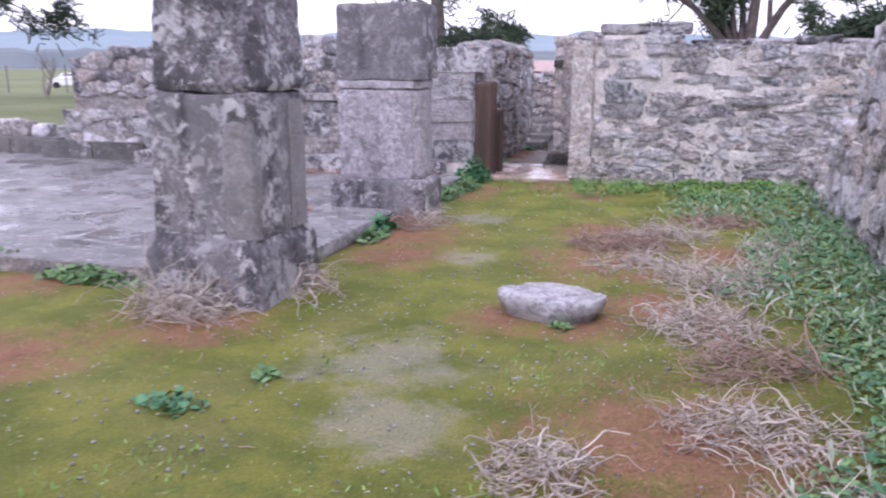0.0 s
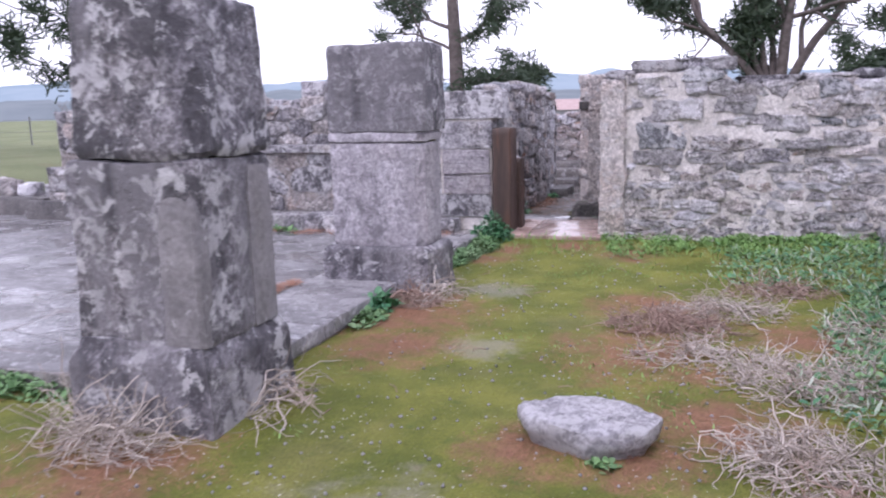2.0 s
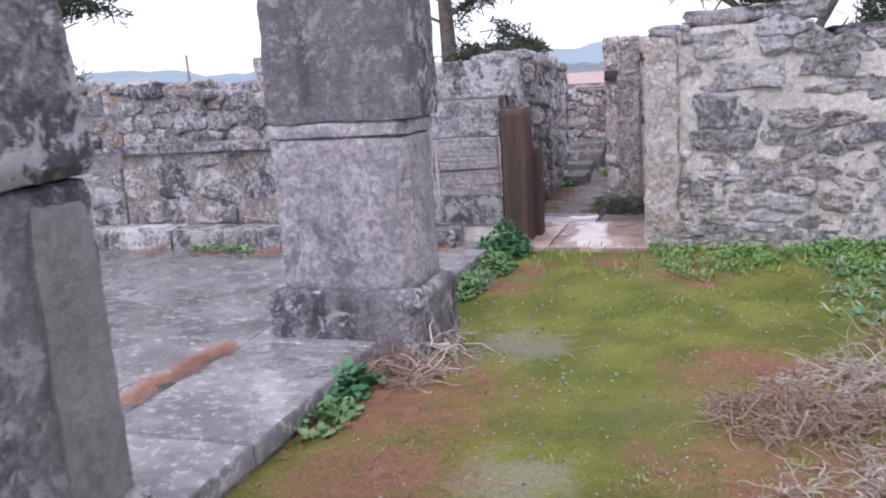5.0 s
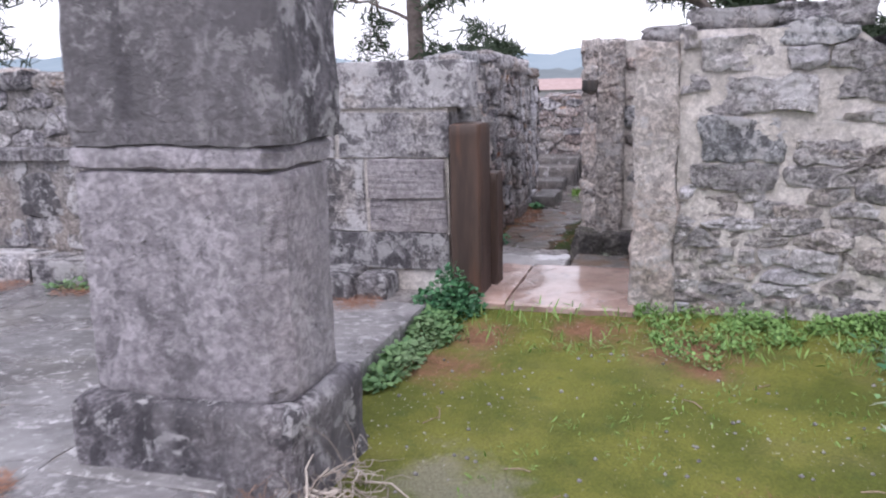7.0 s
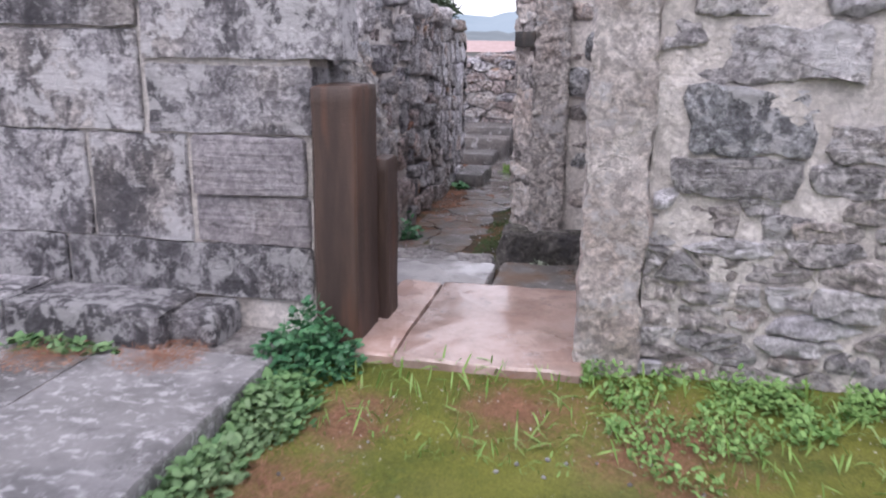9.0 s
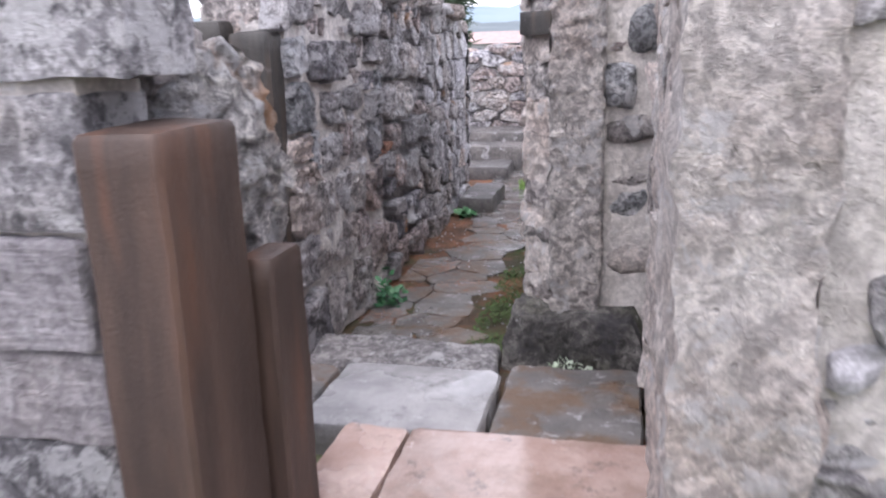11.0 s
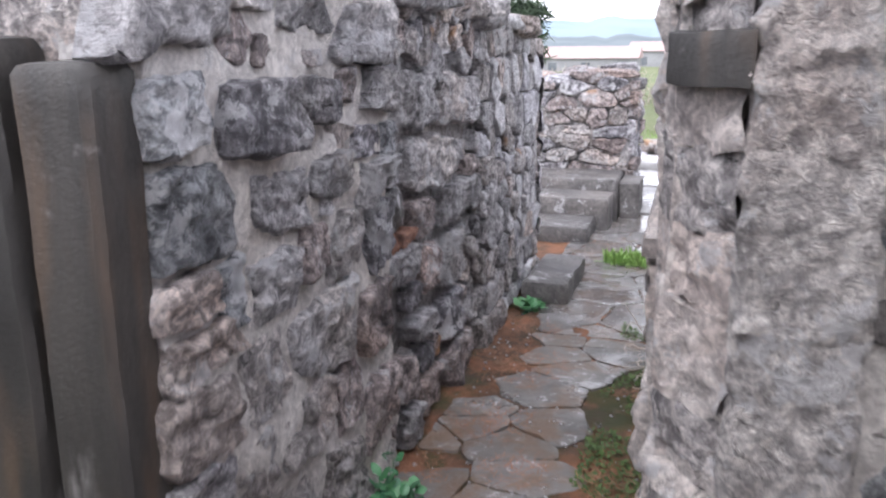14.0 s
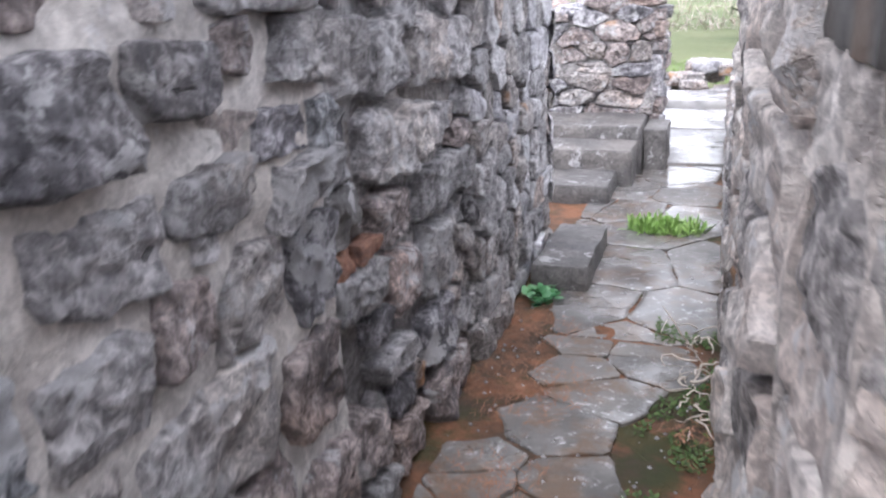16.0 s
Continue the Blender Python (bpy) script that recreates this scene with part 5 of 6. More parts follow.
def leaves(name, seed, count, spot, size, mat, label, category, kind="", height=0.12, lean=0.7, wide=0.55, parent=None, base=None):
    """A bed of small leaves. spot(rng) gives a place on the ground and how tall the growth is there."""
    rng = random.Random(seed)
    verts, faces = [], []
    for _ in range(count):
        x, y, k = spot(rng)
        a = rng.uniform(0, 2 * math.pi)
        p = Vector((x, y, (ground_z(x, y) if base is None else base) + rng.uniform(0.0, 1.0) ** 1.4 * height * k))
        up = rng.uniform(0.1, lean)
        way = Vector((math.cos(a) * (1 - up * 0.5), math.sin(a) * (1 - up * 0.5), up)).normalized()
        side = way.cross(Vector((rng.uniform(-0.3, 0.3), rng.uniform(-0.3, 0.3), 1))).normalized()
        s = size * rng.uniform(0.5, 1.4)
        leaf(verts, faces, p, way, side, s, s * wide * rng.uniform(0.7, 1.2), rng.uniform(0.0, 0.4))
    return tagged(link_mesh(name, verts, faces, mat, parent), label, category, "", kind)


def within(x0, x1, y0, y1, freq=1.6, cut=0.0, seed=0.0):
    def spot(rng):
        for _ in range(30):
            x, y = rng.uniform(x0, x1), rng.uniform(y0, y1)
            v = noise.noise(Vector((x * freq, y * freq, seed))) + 0.35 * noise.noise(Vector((x * freq * 3, y * freq * 3, seed + 4)))
            if v > cut:
                return x, y, min(1.0, 0.35 + (v - cut) * 1.6)
        return x, y, 0.3
    return spot


def about(cx, cy, rx, ry):
    def spot(rng):
        a, r = rng.uniform(0, 2 * math.pi), rng.random() ** 0.6
        return cx + math.cos(a) * r * rx, cy + math.sin(a) * r * ry, 1.05 - r * 0.8
    return spot


def edge_weeds(rng):
    y = rng.uniform(1.0, 9.6)
    inner = 0.52 + 0.2 * math.sin(y * 1.9) + 0.12 * math.sin(y * 4.3) - (0.5 if y > 8 else 0.0) + (0.15 if y < 4.0 else 0.0)
    x = inner + (1.42 - inner) * rng.random() ** 0.8
    v = noise.noise(Vector((x * 2.2, y * 2.2, 7)))
    return x, y, 0.55 + v * 0.6 + 0.3 * (x - inner)


leaves("weeds", 101, 12000, edge_weeds, 0.036, WEED, "dense low green weeds along the wall foot", "weeds", "stuff", 0.17)
leaves("broadleaf_weeds", 102, 2000, edge_weeds, 0.065, CLOVER, "broad dark green leaves among the weeds", "weeds", "stuff", 0.14, 0.6, 0.6)
leaves("thistle_leaves", 103, 1800, edge_weeds, 0.085, SAGE, "pale grey-green narrow thistle leaves", "weeds", "stuff", 0.12, 1.2, 0.16)
def wall_foot(rng):
    x = rng.uniform(-1.3, 1.4)
    reach = 0.2 + 0.8 * max(0.0, 0.4 + noise.noise(Vector((x * 1.7, 3.0, 0)))) + 0.4 * noise.noise(Vector((x * 6.0, 1.0, 0)))
    y = 10.02 - max(0.05, reach) * rng.random() ** 1.1
    if noise.noise(Vector((x * 5.0, y * 5.0, 9.0))) < -0.12:
        x, y = x * 0.4 + 0.5, 10.0 - 0.12 * rng.random()
    return x, y, 0.6 + 0.6 * noise.noise(Vector((x * 4, y * 4, 3)))


leaves("back_weeds", 104, 8500, wall_foot, 0.031, FRESH, "bright green low weeds at the wall foot", "weeds", "stuff", 0.11, 0.9)
leaves("back_grass", 105, 700, within(-2.3, 1.4, 9.2, 9.98, 2.0, -0.25, 3.0), 0.10, GRASS, "fresh grass blades along the back wall", "grass", "stuff", 0.03, 1.6, 0.08)
leaves("court_grass", 106, 1500, within(-2.5, 0.6, 2.0, 9.4, 1.1, 0.18, 6.0), 0.035, GRASS, "thin grass in the moss", "grass", "stuff", 0.01, 1.4, 0.2)


def clump(seed, cx, cy, rx, ry, count, size, mat, label, height=0.2, base=None, group="", wide=0.75, lean=0.8):
    thing = empty("weed_clump", label, "weeds", group)
    leaves("foliage", seed, count, about(cx, cy, rx, ry), size, mat, "", "", "stuff", height, lean, wide, thing, base)
    rng = random.Random(seed)
    verts, faces = [], []
    z0 = ground_z(cx, cy) if base is None else base
    for _ in range(max(6, count // 25)):
        x, y, k = about(cx, cy, rx * 0.9, ry * 0.9)(rng)
        tube(verts, faces, [(x, y, z0 - 0.01), (x + rng.uniform(-0.03, 0.03), y + rng.uniform(-0.03, 0.03), z0 + height * 0.5 * k), (x + rng.uniform(-0.06, 0.06), y + rng.uniform(-0.06, 0.06), z0 + height * k)], 0.003, 0.0015)
    tagged(link_mesh("stalk_bunch", verts, faces, mat, thing), "", "", "", "stuff")
    return thing


clump(111, -2.50, 9.82, 0.24, 0.20, 1000, 0.042, CLOVER, "dark glossy clover clump at the foot of the brown slab", 0.34)
clump(112, -2.52, 9.42, 0.18, 0.34, 800, 0.042, WEED, "green weeds trailing along the paving edge", 0.16)
clump(113, -2.55, 8.85, 0.13, 0.40, 700, 0.042, WEED, "green weeds trailing along the paving edge", 0.13)
clump(114, -2.60, 6.75, 0.13, 0.16, 110, 0.085, CLOVER, "broad green leaves at the paving edge", 0.16)
clump(115, -2.56, 6.42, 0.12, 0.22, 170, 0.05, WEED, "green weeds at the paving edge", 0.1)
clump(116, -2.12, 2.88, 0.17, 0.10, 90, 0.045, CLOVER, "dried grey-green tuft lying on the moss", 0.07)
clump(117, -1.88, 3.31, 0.06, 0.06, 60, 0.045, WEED, "tiny green plant in the moss", 0.06)
clump(118, -3.95, 4.55, 0.45, 0.12, 500, 0.045, WEED, "green weeds in front of the paving step", 0.13)
clump(119, -5.0, 4.75, 0.6, 0.15, 560, 0.045, WEED, "green weeds in front of the paving step", 0.15)
clump(120, -2.87, 13.22, 0.09, 0.12, 110, 0.055, CLOVER, "small dark green plant in the corridor corner", 0.26)
clump(121, -2.32, 17.15, 0.26, 0.13, 700, 0.10, GRASS, "bright green grass tuft between the flagstones", 0.03, -0.18, "", 0.12, 1.7)
clump(122, -2.88, 15.75, 0.08, 0.12, 70, 0.055, CLOVER, "small green plant by the grey slab", 0.1)
clump(123, -0.62, 4.45, 0.07, 0.05, 30, 0.045, WEED, "tiny leaves at the loose stone's foot", 0.05)
clump(124, -3.6, 9.6, 0.3, 0.06, 120, 0.05, WEED, "green weeds at the bench foot", 0.08, 0.12)
clump(125, -5.2, 9.6, 0.4, 0.07, 140, 0.05, WEED, "green weeds at the bench foot", 0.09, 0.12)
clump(126, -1.66, 12.0, 0.12, 0.07, 60, 0.03, SAGE, "pale green leaves at the black foot block", 0.08, -0.05)
leaves("corridor_moss", 127, 3600, within(-2.26, -1.97, 12.3, 15.6, 3.0, -0.1, 5.0), 0.022, OLIVE, "dark moss and tiny leaves along the corridor wall", "moss", "stuff", 0.03)
leaves("yard_grass", 128, 3000, within(-8.5, -3.7, 11.3, 15.2, 1.0, -0.4, 8.0), 0.07, WEED, "grass of the small yard", "grass", "stuff", 0.02, 1.5, 0.1, None, -0.36)


def brush(seed, cx, cy, rx, ry, count, length, mat, label, height=0.16, base=None, thick=0.0046):
    """A tangle of dry bent stems."""
    rng = random.Random(seed)
    thing = empty("dry_brush", label, "dry brush", "dry brush tangles")
    verts, faces = [], []
    for i in range(count):
        if i == 14:
            verts, faces = [], []
        x, y, k = about(cx, cy, rx, ry)(rng)
        z0 = ground_z(x, y) if base is None else base
        p = Vector((x, y, z0 + rng.uniform(0.0, height * 0.6 * k)))
        a, up = rng.uniform(0, 2 * math.pi), rng.uniform(-0.15, 0.75)
        line = [p.copy()]
        step = length * rng.uniform(0.35, 1.2) / 6
        for _ in range(6):
            a += rng.gauss(0, 0.6)
            up += rng.gauss(-0.14, 0.4)
            p = p + Vector((math.cos(a), math.sin(a), up)).normalized() * step
            p.z = max(p.z, z0 + 0.004)
            line.append(p.copy())
        r = thick * (rng.uniform(1.0, 1.7) if i < 14 else rng.uniform(0.4, 1.2))
        if i < 14:
            verts, faces = [], []
        tube(verts, faces, line, r, r * 0.45, 5 if i < 14 else 3)
        if i < 14:
            link_mesh("stem", verts, faces, mat, thing)
        elif i % 3 == 0:
            q = line[3]
            tube(verts, faces, [q, q + Vector((rng.gauss(0, 0.03), rng.gauss(0, 0.03), 0.02)), q + Vector((rng.gauss(0, 0.06), rng.gauss(0, 0.06), rng.uniform(-0.01, 0.06)))], r * 0.6, r * 0.3, 3)
    tagged(link_mesh("tangle", verts, faces, mat, thing), "", "", "", "stuff")
    return thing


GREYB, BROWNB = "tangle of dry grey plant stems on the ground", "matted brown dry stems on the ground"
for i, (cx, cy, rx, ry, count, length, mat, label, h) in enumerate((
        (-2.9, 4.08, 0.36, 0.17, 230, 0.40, TWIG, GREYB, 0.36), (-2.33, 4.72, 0.14, 0.26, 70, 0.36, TWIG, GREYB, 0.32), (-2.28, 7.25, 0.10, 0.36, 90, 0.34, TWIG, GREYB, 0.34), (-2.42, 7.02, 0.22, 0.22, 240, 0.2, BROWNTWIG, BROWNB, 0.2),
        (-0.45, 6.75, 0.42, 0.32, 420, 0.24, BROWNTWIG, BROWNB, 0.15), (-0.1, 7.2, 0.45, 0.3, 300, 0.26, TWIG, GREYB, 0.14), (0.2, 4.65, 0.34, 0.36, 330, 0.30, TWIG, GREYB, 0.24), (0.42, 4.05, 0.36, 0.32, 250, 0.28, BROWNTWIG, BROWNB, 0.18),
        (0.34, 5.7, 0.42, 0.34, 380, 0.28, TWIG, GREYB, 0.2), (-0.42, 2.72, 0.2, 0.26, 150, 0.24, TWIG, GREYB, 0.2), (0.35, 3.3, 0.4, 0.3, 240, 0.26, TWIG, GREYB, 0.14), (0.55, 2.55, 0.3, 0.4, 160, 0.3, TWIG, GREYB, 0.14),
        (0.35, 7.9, 0.4, 0.3, 260, 0.22, BROWNTWIG, BROWNB, 0.16), (-0.2, 6.1, 0.45, 0.22, 200, 0.26, TWIG, GREYB, 0.12), (0.75, 6.6, 0.25, 0.5, 140, 0.26, TWIG, GREYB, 0.2))):
    brush(200 + i, cx, cy, rx, ry, count, length, mat, label, h)
brush(230, 1.44, 9.3, 0.1, 0.5, 70, 0.35, TWIG, "dry creeper hanging over the wall", 0.3, 1.2)
brush(231, -2.05, 15.0, 0.06, 0.5, 26, 0.25, TWIG, "a few dry stems along the corridor wall", 0.15, -0.17)
# the odd fallen sticks in the court
verts, faces = [], []
rng = random.Random(240)
for _ in range(34):
    x, y = rng.uniform(-2.5, 0.3), rng.uniform(2.0, 9.3)
    a, l = rng.uniform(0, math.pi), rng.uniform(0.04, 0.16)
    z = ground_z(x, y) + 0.006
    tube(verts, faces, [(x, y, z), (x + math.cos(a) * l * 0.5 + 0.01, y + math.sin(a) * l * 0.5, z + 0.008), (x + math.cos(a) * l, y + math.sin(a) * l, z)], 0.003, 0.002)
tagged(link_mesh("fallen_sticks", verts, faces, BROWNTWIG), "scattered thin dry sticks on the moss", "sticks", "", "stuff")


def needles(name, seed, spots, per, label, base=None, length=0.075):
    rng = random.Random(seed)
    verts, faces = [], []
    for cx, cy, r in spots:
        for _ in range(int(per * r * r)):
            a, d = rng.uniform(0, 2 * math.pi), r * 1.05 * rng.random() ** 0.75
            x, y = cx + math.cos(a) * d, cy + math.sin(a) * d
            z = (ground_z(x, y) if base is None else base) + rng.uniform(0.002, 0.018)
            t, l = rng.uniform(0, math.pi), length * rng.uniform(0.5, 1.2)
            ux, uy = math.cos(t), math.sin(t)
            b = len(verts)
            w = 0.0016
            verts += [(x - uy * w, y + ux * w, z), (x + uy * w, y - ux * w, z), (x + ux * l, y + uy * l, z + rng.uniform(-0.002, 0.014))]
            faces.append((b, b + 1, b + 2))
    return tagged(link_mesh(name, verts, faces, NEEDLE), label, "pine needles", "", "stuff")


needles("pine_needles", 301, NEEDLE_SPOTS, 2600, "fallen red-brown pine needles on the ground")
needles("paving_needles", 302, [(-4.2, 9.55, 0.2), (-4.6, 9.5, 0.22), (-5.2, 9.52, 0.2), (-5.9, 9.5, 0.2), (-3.6, 9.5, 0.2), (-3.1, 9.6, 0.2)], 12000, "drift of wet pine needles on the paving", 0.125)
needles("needle_drift", 304, [(-3.52 + 0.06 * math.sin(i * 1.3) * 0.3 + 0.004 * i, 6.12 + 0.075 * i, 0.05 + 0.045 * abs(math.sin(i * 2.1))) for i in range(13)], 30000, "narrow dense drift of orange pine needles on the paving", 0.125, 0.055)
needles("corridor_needles", 303, [(-2.75, 14.7, 0.3), (-2.85, 15.3, 0.25), (-2.7, 14.0, 0.2), (-2.88, 13.5, 0.15), (-2.1, 13.6, 0.15), (-2.05, 14.5, 0.12), (-2.5, 13.6, 0.15), (-2.8, 12.9, 0.14)], 4000, "needles between the flagstones", -0.165)


# pebbles and crumbs of mortar
rng = random.Random(310)
verts, faces = [], []
for _ in range(1300):
    x, y = rng.choice(((rng.uniform(-3.2, 0.2), rng.uniform(1.9, 6.0)), (rng.uniform(-2.4, 0.4), rng.uniform(2.2, 9.4)), (rng.uniform(-2.95, -2.0), rng.uniform(12.3, 16.5))))
    s = rng.uniform(0.004, 0.013)
    z = ground_z(x, y) + s * 0.4
    b = len(verts)
    verts += [(x + s, y, z), (x, y + s * rng.uniform(0.6, 1), z), (x - s, y, z), (x, y - s, z), (x, y, z + s * 0.8), (x, y, z - s)]
    faces += [(b, b + 1, b + 4), (b + 1, b + 2, b + 4), (b + 2, b + 3, b + 4), (b + 3, b, b + 4), (b + 1, b, b + 5), (b + 2, b + 1, b + 5), (b + 3, b + 2, b + 5), (b, b + 3, b + 5)]
tagged(link_mesh("pebbles", verts, faces, LOOSE), "small pale pebbles and crumbs of mortar", "pebbles", "", "stuff")


# ---- trees ----
def branch(verts, faces, tips, rng, p, d, length, r, depth, spread_, up):
    line = [p.copy()]
    n = 5
    for i in range(n):
        s = 0.13 if r < 0.3 else 0.025
        d = (d + Vector((rng.gauss(0, s), rng.gauss(0, s), rng.gauss(up, 0.1)))).normalized()
        p = p + d * (length / n)
        line.append(p.copy())
        if depth <= 1:
            tips.append((p.copy(), depth))
    tube(verts, faces, line, r, r * 0.55, 6 if depth > 2 else 4)
    if depth == 0:
        return
    for k in range(rng.choice((2, 3, 3))):
        i = rng.choice((2, 3, 4, 5)) if k else 5
        a = rng.uniform(0, 2 * math.pi)
        side = d.cross(Vector((math.cos(a), math.sin(a), 0.4)))
        side = side.normalized() if side.length > 0.01 else Vector((1, 0, 0))
        branch(verts, faces, tips, rng, line[i].copy(), (d * (1 - spread_) + side * spread_).normalized(), length * rng.uniform(0.6, 0.8), r * 0.55, depth - 1, spread_, up)


def needle_tuft(verts, faces, rng, c, size, blades):
    for _ in range(blades):
        d = Vector((rng.gauss(0, 1), rng.gauss(0, 1), rng.gauss(0.1, 0.8))).normalized()
        s = d.cross(Vector((rng.gauss(0, 1), rng.gauss(0, 1), rng.gauss(0, 1)))).normalized()
        o = c + Vector((rng.gauss(0, 0.5), rng.gauss(0, 0.5), rng.gauss(0, 0.35))) * size
        l, w = size * rng.uniform(0.5, 1.1), size * rng.uniform(0.07, 0.15)
        b = len(verts)
        verts += [o - s * w * 0.5, o + s * w * 0.5, o + d * l + s * w * 0.6, o + d * l * 1.25, o + d * l - s * w * 0.6]
        faces.append((b, b + 1, b + 2, b + 3, b + 4))


def tree(at, seed, label, stems, depth, mat, tuft, blades, keep=1.0, category="tree"):
    """stems: (direction, length, radius) from the foot of the trunk."""
    rng = random.Random(seed)
    thing = empty("tree", label, category, at=at)
    verts, faces, tips = [], [], []
    for start, d, length, r, spread_, up in stems:
        branch(verts, faces, tips, rng, Vector(start), Vector(d).normalized(), length, r, depth, spread_, up)
    link_mesh("trunk", verts, faces, BARK if tuft else BARETWIG, thing)
    if tuft:
        verts, faces = [], []
        for p, k in tips:
            if rng.random() < keep:
                needle_tuft(verts, faces, rng, p, tuft * rng.uniform(0.7, 1.3), blades)
        link_mesh("crown", verts, faces, mat, thing, smooth=False)
    return thing


tree((-8.6, 28.7, -0.9), 401, "tall dark pine with a straight trunk behind the ruin", [((0, 0, 0), (0.02, 0, 1), 6.5, 0.36, 0.2, 0.1), ((0, 0, 4.2), (-0.9, 0.1, 0.35), 1.9, 0.07, 0.4, 0.0), ((0, 0, 3.2), (0.9, 0.0, 0.25), 1.7, 0.07, 0.4, 0.0), ((0.05, 0, 4.9), (-0.8, 0.4, 0.4), 2.2, 0.09, 0.4, 0.0), ((0.05, 0, 4.6), (0.8, -0.3, 0.4), 1.9, 0.09, 0.4, 0.0)], 3, PINE, 0.28, 12, 0.85)
tree((2.0, 33.7, -0.9), 402, "spreading pine with a forked trunk behind the wall", [((0, 0, 0), (0, 0, 1), 2.6, 0.34, 0.25, 0.1), ((0, 0, 2.2), (-0.5, 0, 0.9), 4.2, 0.17, 0.35, 0.03), ((0, 0, 2.2), (0.16, 0, 1), 4.6, 0.25, 0.3, 0.05), ((0, 0, 2.3), (0.75, 0.1, 0.85), 4.2, 0.2, 0.35, 0.03), ((0.2, 0, 5.0), (-0.9, 0.2, 0.1), 2.4, 0.1, 0.4, -0.03), ((0.2, 0, 5.2), (0.9, -0.2, 0.15), 2.6, 0.1, 0.4, -0.03)], 3, PINE, 0.36, 22, 1.0)
tree((-11.8, 50.0, -1.2), 403, "low dense dark tree far behind the corridor", [((0, 0, 0), (0, 0, 1), 1.3, 0.3, 0.5, 0.05), ((0, 0, 1.6), (-0.9, 0, 0.5), 1.8, 0.15, 0.45, 0.02), ((0, 0, 1.6), (0.9, 0, 0.4), 1.9, 0.15, 0.45, 0.0), ((0, 0, 1.4), (0.1, 0.8, 0.6), 1.6, 0.15, 0.45, 0.02), ((0, 0, 1.4), (0.1, -0.8, 0.6), 1.6, 0.15, 0.45, 0.02)], 3, PINE, 0.55, 16, 1.0)
tree((9.6, 50.0, -1.2), 404, "dense dark pine beyond the wall", [((0, 0, 0), (0, 0, 1), 2.0, 0.3, 0.45, 0.1), ((0, 0, 1.6), (-0.8, 0, 0.6), 1.8, 0.15, 0.45, 0.05), ((0, 0, 1.6), (0.8, 0, 0.6), 2.2, 0.15, 0.45, 0.05), ((0, 0, 2.0), (0, 0.4, 0.9), 2.0, 0.15, 0.45, 0.05)], 3, PINE, 0.55, 15, 1.0)
tree((-35.5, 29.5, -1.2), 405, "large pine with long overhanging limbs", [((0, 0, 0), (0, 0, 1), 9.5, 0.4, 0.3, 0.1), ((0, 0, 8.2), (0.8, 0.62, 0.1), 4.2, 0.07, 0.3, 0.0), ((0, 0, 8.6), (0.8, 0.75, 0.1), 5.0, 0.07, 0.3, 0.0), ((0, 0, 9.2), (0.75, 0.5, 0.1), 4.6, 0.07, 0.3, 0.0), ((0, 0, 9.0), (0.7, 0.9, 0.1), 5.4, 0.07, 0.3, 0.0), ((0, 0, 8.4), (-0.8, 0.3, 0.3), 4.0, 0.12, 0.4, 0.0)], 3, PINE, 0.5, 16, 0.9)
tree((-36.0, 39.5, -1.1), 406, "bare winter tree in the field", [((0, 0, 0), (0.02, 0, 1), 1.2, 0.1, 0.4, 0.12), ((0, 0, 0.9), (-0.4, 0, 0.9), 1.1, 0.05, 0.35, 0.1), ((0, 0, 0.9), (0.4, 0.1, 0.9), 1.1, 0.05, 0.35, 0.1), ((0, 0, 0.8), (0.1, 0.3, 0.9), 1.1, 0.05, 0.35, 0.1)], 3, PINE, 0, 0)
tree((-26.0, 33.0, -1.0), 407, "bare grey shrub beyond the wall", [((0, 0, 0), (-0.4, 0, 1), 1.2, 0.05, 0.4, 0.1), ((0.1, 0, 0), (0.4, 0.2, 1), 1.2, 0.05, 0.4, 0.1), ((0, 0.1, 0), (0, -0.2, 1), 1.3, 0.05, 0.4, 0.1)], 3, PINE, 0, 0, category="shrub")

# ---- distance ----
def ridge(name, radius, az0, az1, base, height, seed, mat, label, freq):
    verts, faces = [], []
    n = 160
    for i in range(n + 1):
        a = radians(az0 + (az1 - az0) * i / n)
        x, y = -math.sin(a) * radius, math.cos(a) * radius
        h = height * (0.75 + 0.35 * noise.noise(Vector((a * freq, seed, 0))) + 0.12 * noise.noise(Vector((a * freq * 6, seed, 2))))
        fade = min(1.0, (i / n) * 6, (1 - i / n) * 6)
        k = 1.25
        verts += [(x, y, base), (x * (1 + (k - 1) * 0.3), y * (1 + (k - 1) * 0.3), base + h * fade * 0.7), (x * k, y * k, base + h * fade)]
    for i in range(n):
        for j in range(2):
            faces.append((i * 3 + j, (i + 1) * 3 + j, (i + 1) * 3 + j + 1, i * 3 + j + 1))
    return tagged(link_mesh(name, verts, faces, mat), label, "hills", "", "structure")


# ridges glow in a hazed colour; no real mist lies before them
ridge("backdrop_hills", 1500, -60, 80, -25, 115, 3.0, HILL, "hills on the horizon, haze painted in as a pale blue glow", 5.0)
ridge("backdrop_rise", 420, -50, 75, -6, 21, 8.0, HILLNEAR, "wooded rise, haze painted in as a grey glow", 9.0)


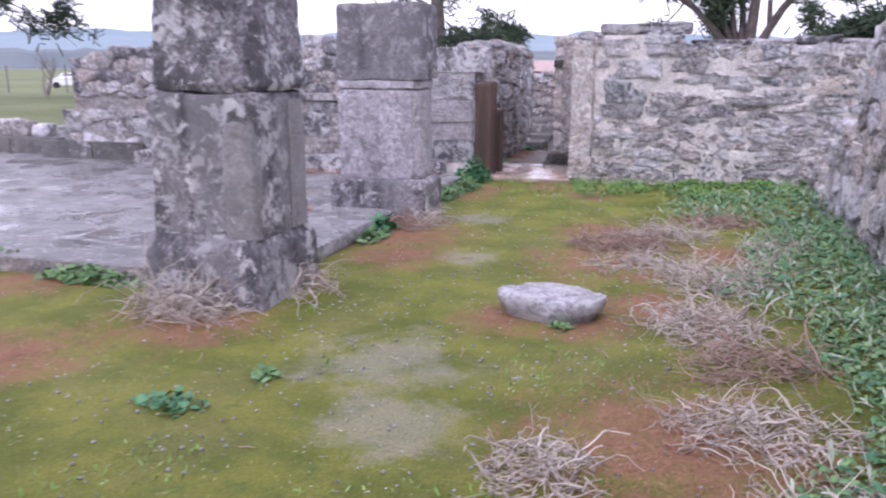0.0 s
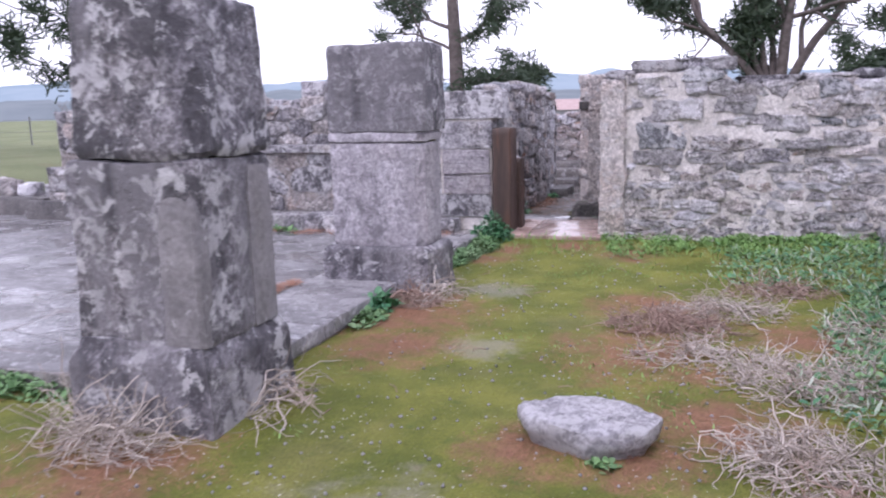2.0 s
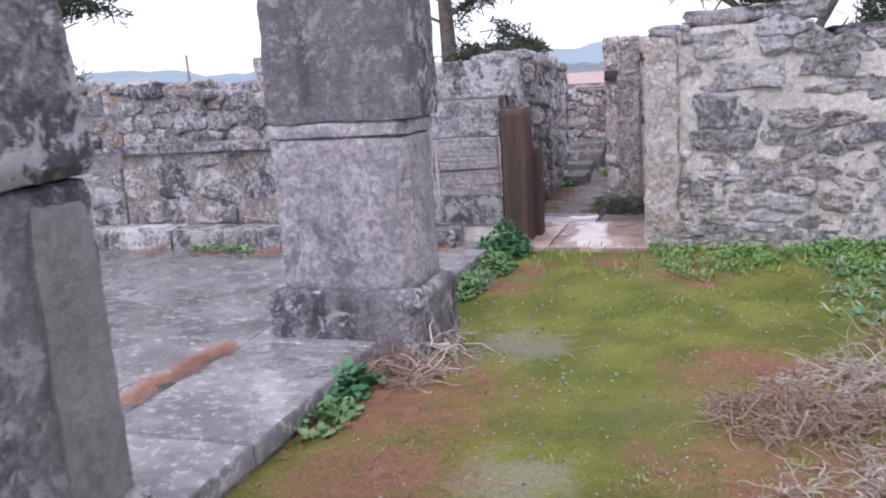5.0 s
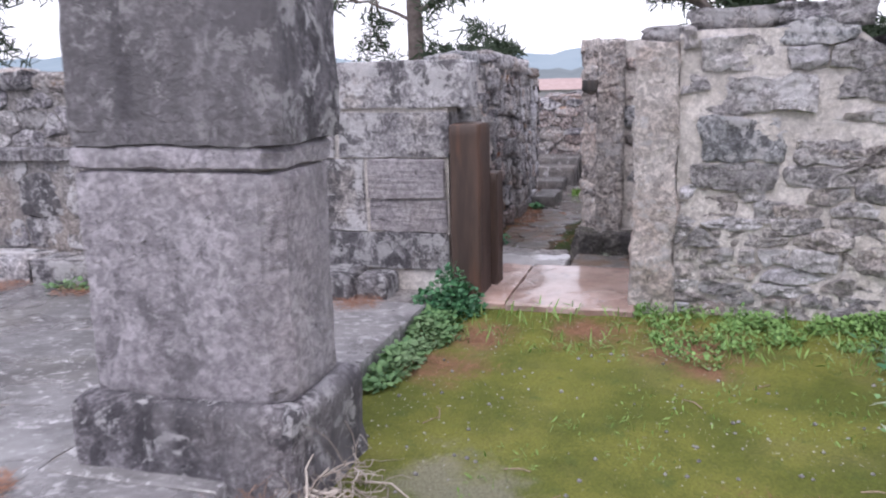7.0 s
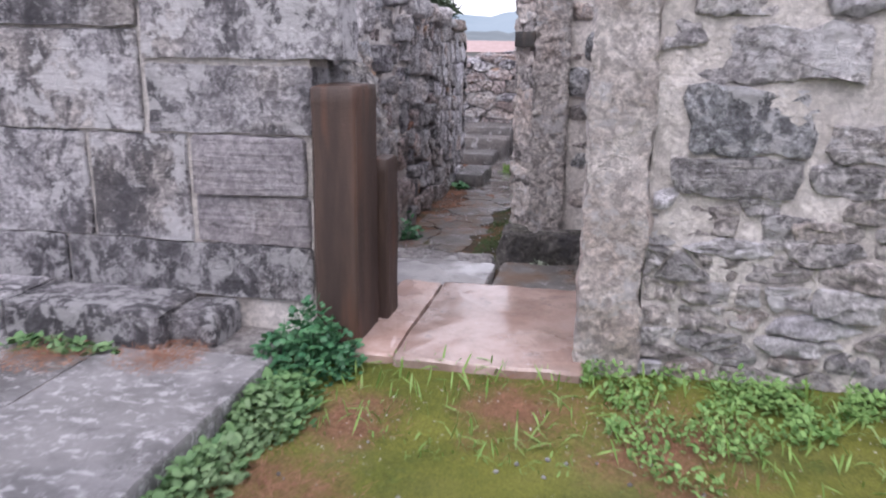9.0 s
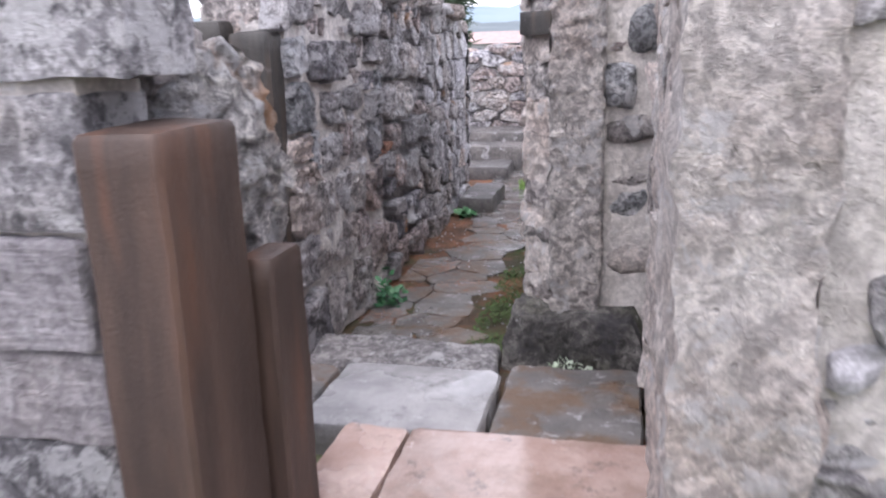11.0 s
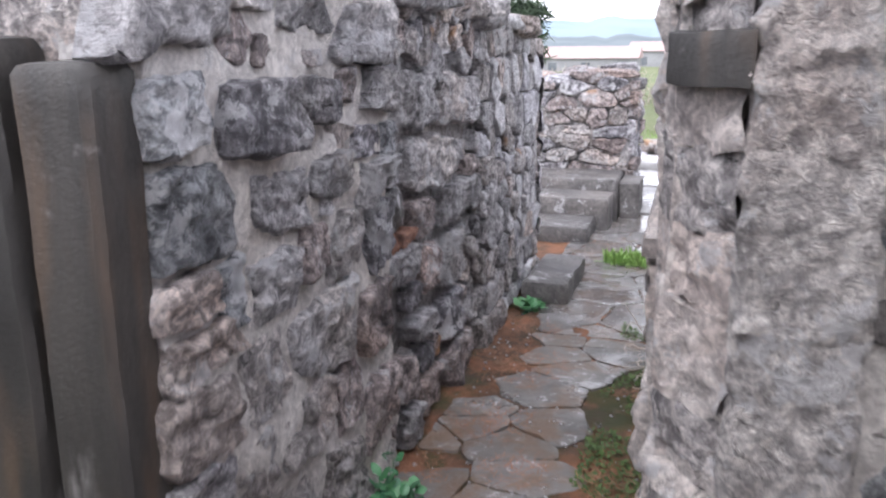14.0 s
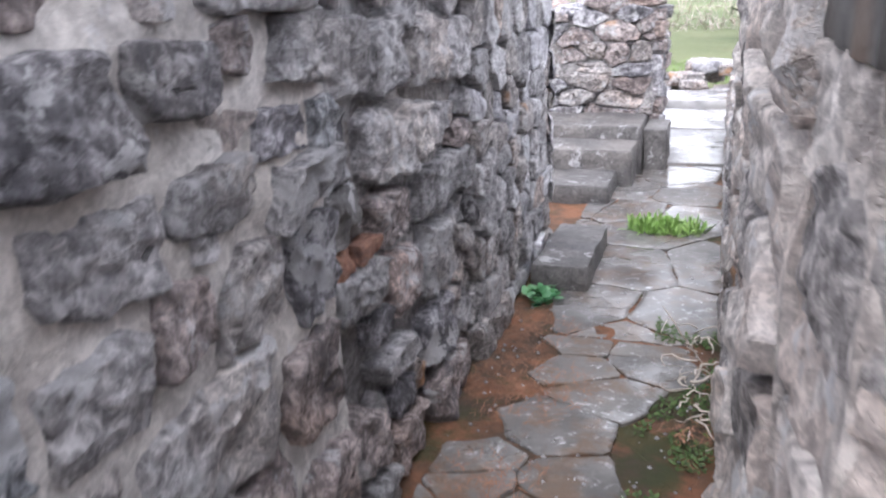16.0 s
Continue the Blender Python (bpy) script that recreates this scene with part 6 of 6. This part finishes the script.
def house(x, y, w, d, h, turn, label):
    thing = empty("house", label, "house", "far houses", at=(x, y, -2.2))
    thing.rotation_euler = (0, 0, radians(turn))
    bm = bmesh.new()
    bmesh.ops.create_cube(bm, size=1.0, matrix=Matrix.Translation((0, 0, h / 2)) @ Matrix.Diagonal((w, d, h, 1)))
    part("wall", bm, WHITEWASH, thing, smooth=False)
    verts = [(-w / 2 - 0.3, -d / 2 - 0.3, h), (w / 2 + 0.3, -d / 2 - 0.3, h), (w / 2 + 0.3, d / 2 + 0.3, h), (-w / 2 - 0.3, d / 2 + 0.3, h), (-w / 2 - 0.3, 0, h + d * 0.22), (w / 2 + 0.3, 0, h + d * 0.22)]
    link_mesh("roof", verts, [(0, 1, 5, 4), (2, 3, 4, 5), (0, 4, 3), (1, 2, 5), (0, 3, 2, 1)], ROOF, thing, smooth=False)
    for i in range(max(2, int(w / 4))):
        bm = bmesh.new()
        bmesh.ops.create_cube(bm, size=1.0, matrix=Matrix.Translation((-w / 2 + (i + 0.5) * w / max(2, int(w / 4)), -d / 2 - 0.02, h * 0.55)) @ Matrix.Diagonal((1.1, 0.08, 1.3, 1)))
        part("window", bm, PANE, thing, smooth=False)


house(-17.5, 122.0, 13.0, 7.0, 2.6, 0, "long low whitewashed house with a pale red roof")
house(-5.0, 108.0, 3.5, 5.0, 2.4, 4, "small white outbuilding in the far field")
house(-9.5, 150.0, 10.0, 7.0, 3.4, -5, "distant pinkish house with a red roof")


def car(x, y, turn):
    thing = empty("car", "white car parked at the field's edge", "car", at=(x, y, land(x, y)))
    thing.rotation_euler = (0, 0, radians(turn))
    outline = [(-2.0, 0.3), (-2.05, 0.75), (-1.75, 0.95), (-1.2, 1.0), (-0.7, 1.42), (0.8, 1.45), (1.35, 1.0), (1.95, 0.88), (2.05, 0.6), (2.0, 0.3)]
    verts = [(a, s * (0.82 if b < 1.05 else 0.66), b) for s in (-1, 1) for a, b in outline]
    n = len(outline)
    faces = [tuple(range(n)), tuple(reversed(range(n, 2 * n)))] + [(i, i + n, (i + 1) % n + n, (i + 1) % n) for i in range(n)]
    link_mesh("body", verts, faces, CARPAINT, thing, smooth=False)
    for s in (-1, 1):
        link_mesh("side_window", [(-1.05, s * 0.80, 1.03), (-0.62, s * 0.70, 1.36), (0.72, s * 0.70, 1.38), (1.15, s * 0.80, 1.03)], [(0, 1, 2, 3)], PANE, thing, smooth=False)
        for cx in (-1.3, 1.3):
            verts, faces = [], []
            tube(verts, faces, [(cx, s * 0.68, 0.3), (cx, s * 0.86, 0.3)], 0.31, 0.31, 16)
            faces += [tuple(range(16)), tuple(range(31, 15, -1))]
            link_mesh("wheel", verts, faces, RUBBER, thing, smooth=False)


car(-57.5, 66.5, 38)
pole = empty("pole", "leaning grey utility pole", "pole", at=(-28.0, 42.5, -1.1))
verts, faces = [], []
tube(verts, faces, [(0, 0, 0), (-0.04, 0, 2.6), (-0.08, 0, 5.1)], 0.09, 0.07, 8)
faces.append(tuple(range(len(verts) - 8, len(verts))))
link_mesh("shaft", verts, faces, METAL, pole)
fence = empty("wire_fence", "thin posts of a wire fence across the field", "fence")
for i in range(7):
    verts, faces = [], []
    x, y = -48 + i * 4.0, 44 + i * 0.9
    tube(verts, faces, [(x, y, land(x, y) - 0.1), (x, y, land(x, y) + 1.9)], 0.05, 0.05, 6)
    link_mesh("post", verts, faces, METAL, fence)
for h in (0.9, 1.7):
    verts, faces = [], []
    tube(verts, faces, [(-48 + i * 4.0, 44 + i * 0.9, land(-48 + i * 4.0, 44 + i * 0.9) + h) for i in range(7)], 0.012, 0.012, 3)
    link_mesh("wire", verts, faces, METAL, fence)
sign = empty("white_board", "small white board by the field fence", "board", at=(-30.5, 42.5, -1.1))
link_mesh("panel", [(-0.45, 0, 0.75), (0.45, 0, 0.75), (0.45, 0, 1.55), (-0.45, 0, 1.55), (-0.45, 0.04, 0.75), (0.45, 0.04, 0.75), (0.45, 0.04, 1.55), (-0.45, 0.04, 1.55)], [(0, 1, 2, 3), (7, 6, 5, 4), (0, 4, 5, 1), (3, 2, 6, 7), (1, 5, 6, 2), (0, 3, 7, 4)], WHITEWASH, sign, smooth=False)
for s in (-0.4, 0.4):
    verts, faces = [], []
    tube(verts, faces, [(s, 0.07, 0), (s, 0.07, 1.5)], 0.03, 0.03, 6)
    link_mesh("post", verts, faces, METAL, sign)
# reed hedge past the far rubble
leaves("hedge", 501, 4500, within(-12.0, 10.0, 40.0, 44.0, 0.4, -0.5, 1.0), 0.5, TWIG, "brown winter reeds along a ditch", "hedge", "stuff", 1.6, 1.5, 0.07, None, -1.0)
leaves("far_grass", 502, 5000, within(-4.5, 1.5, 21.0, 30.0, 0.6, -0.4, 9.0), 0.16, GRASS, "rough grass beyond the ruins", "grass", "stuff", 0.03, 1.5, 0.09, None, -0.4)
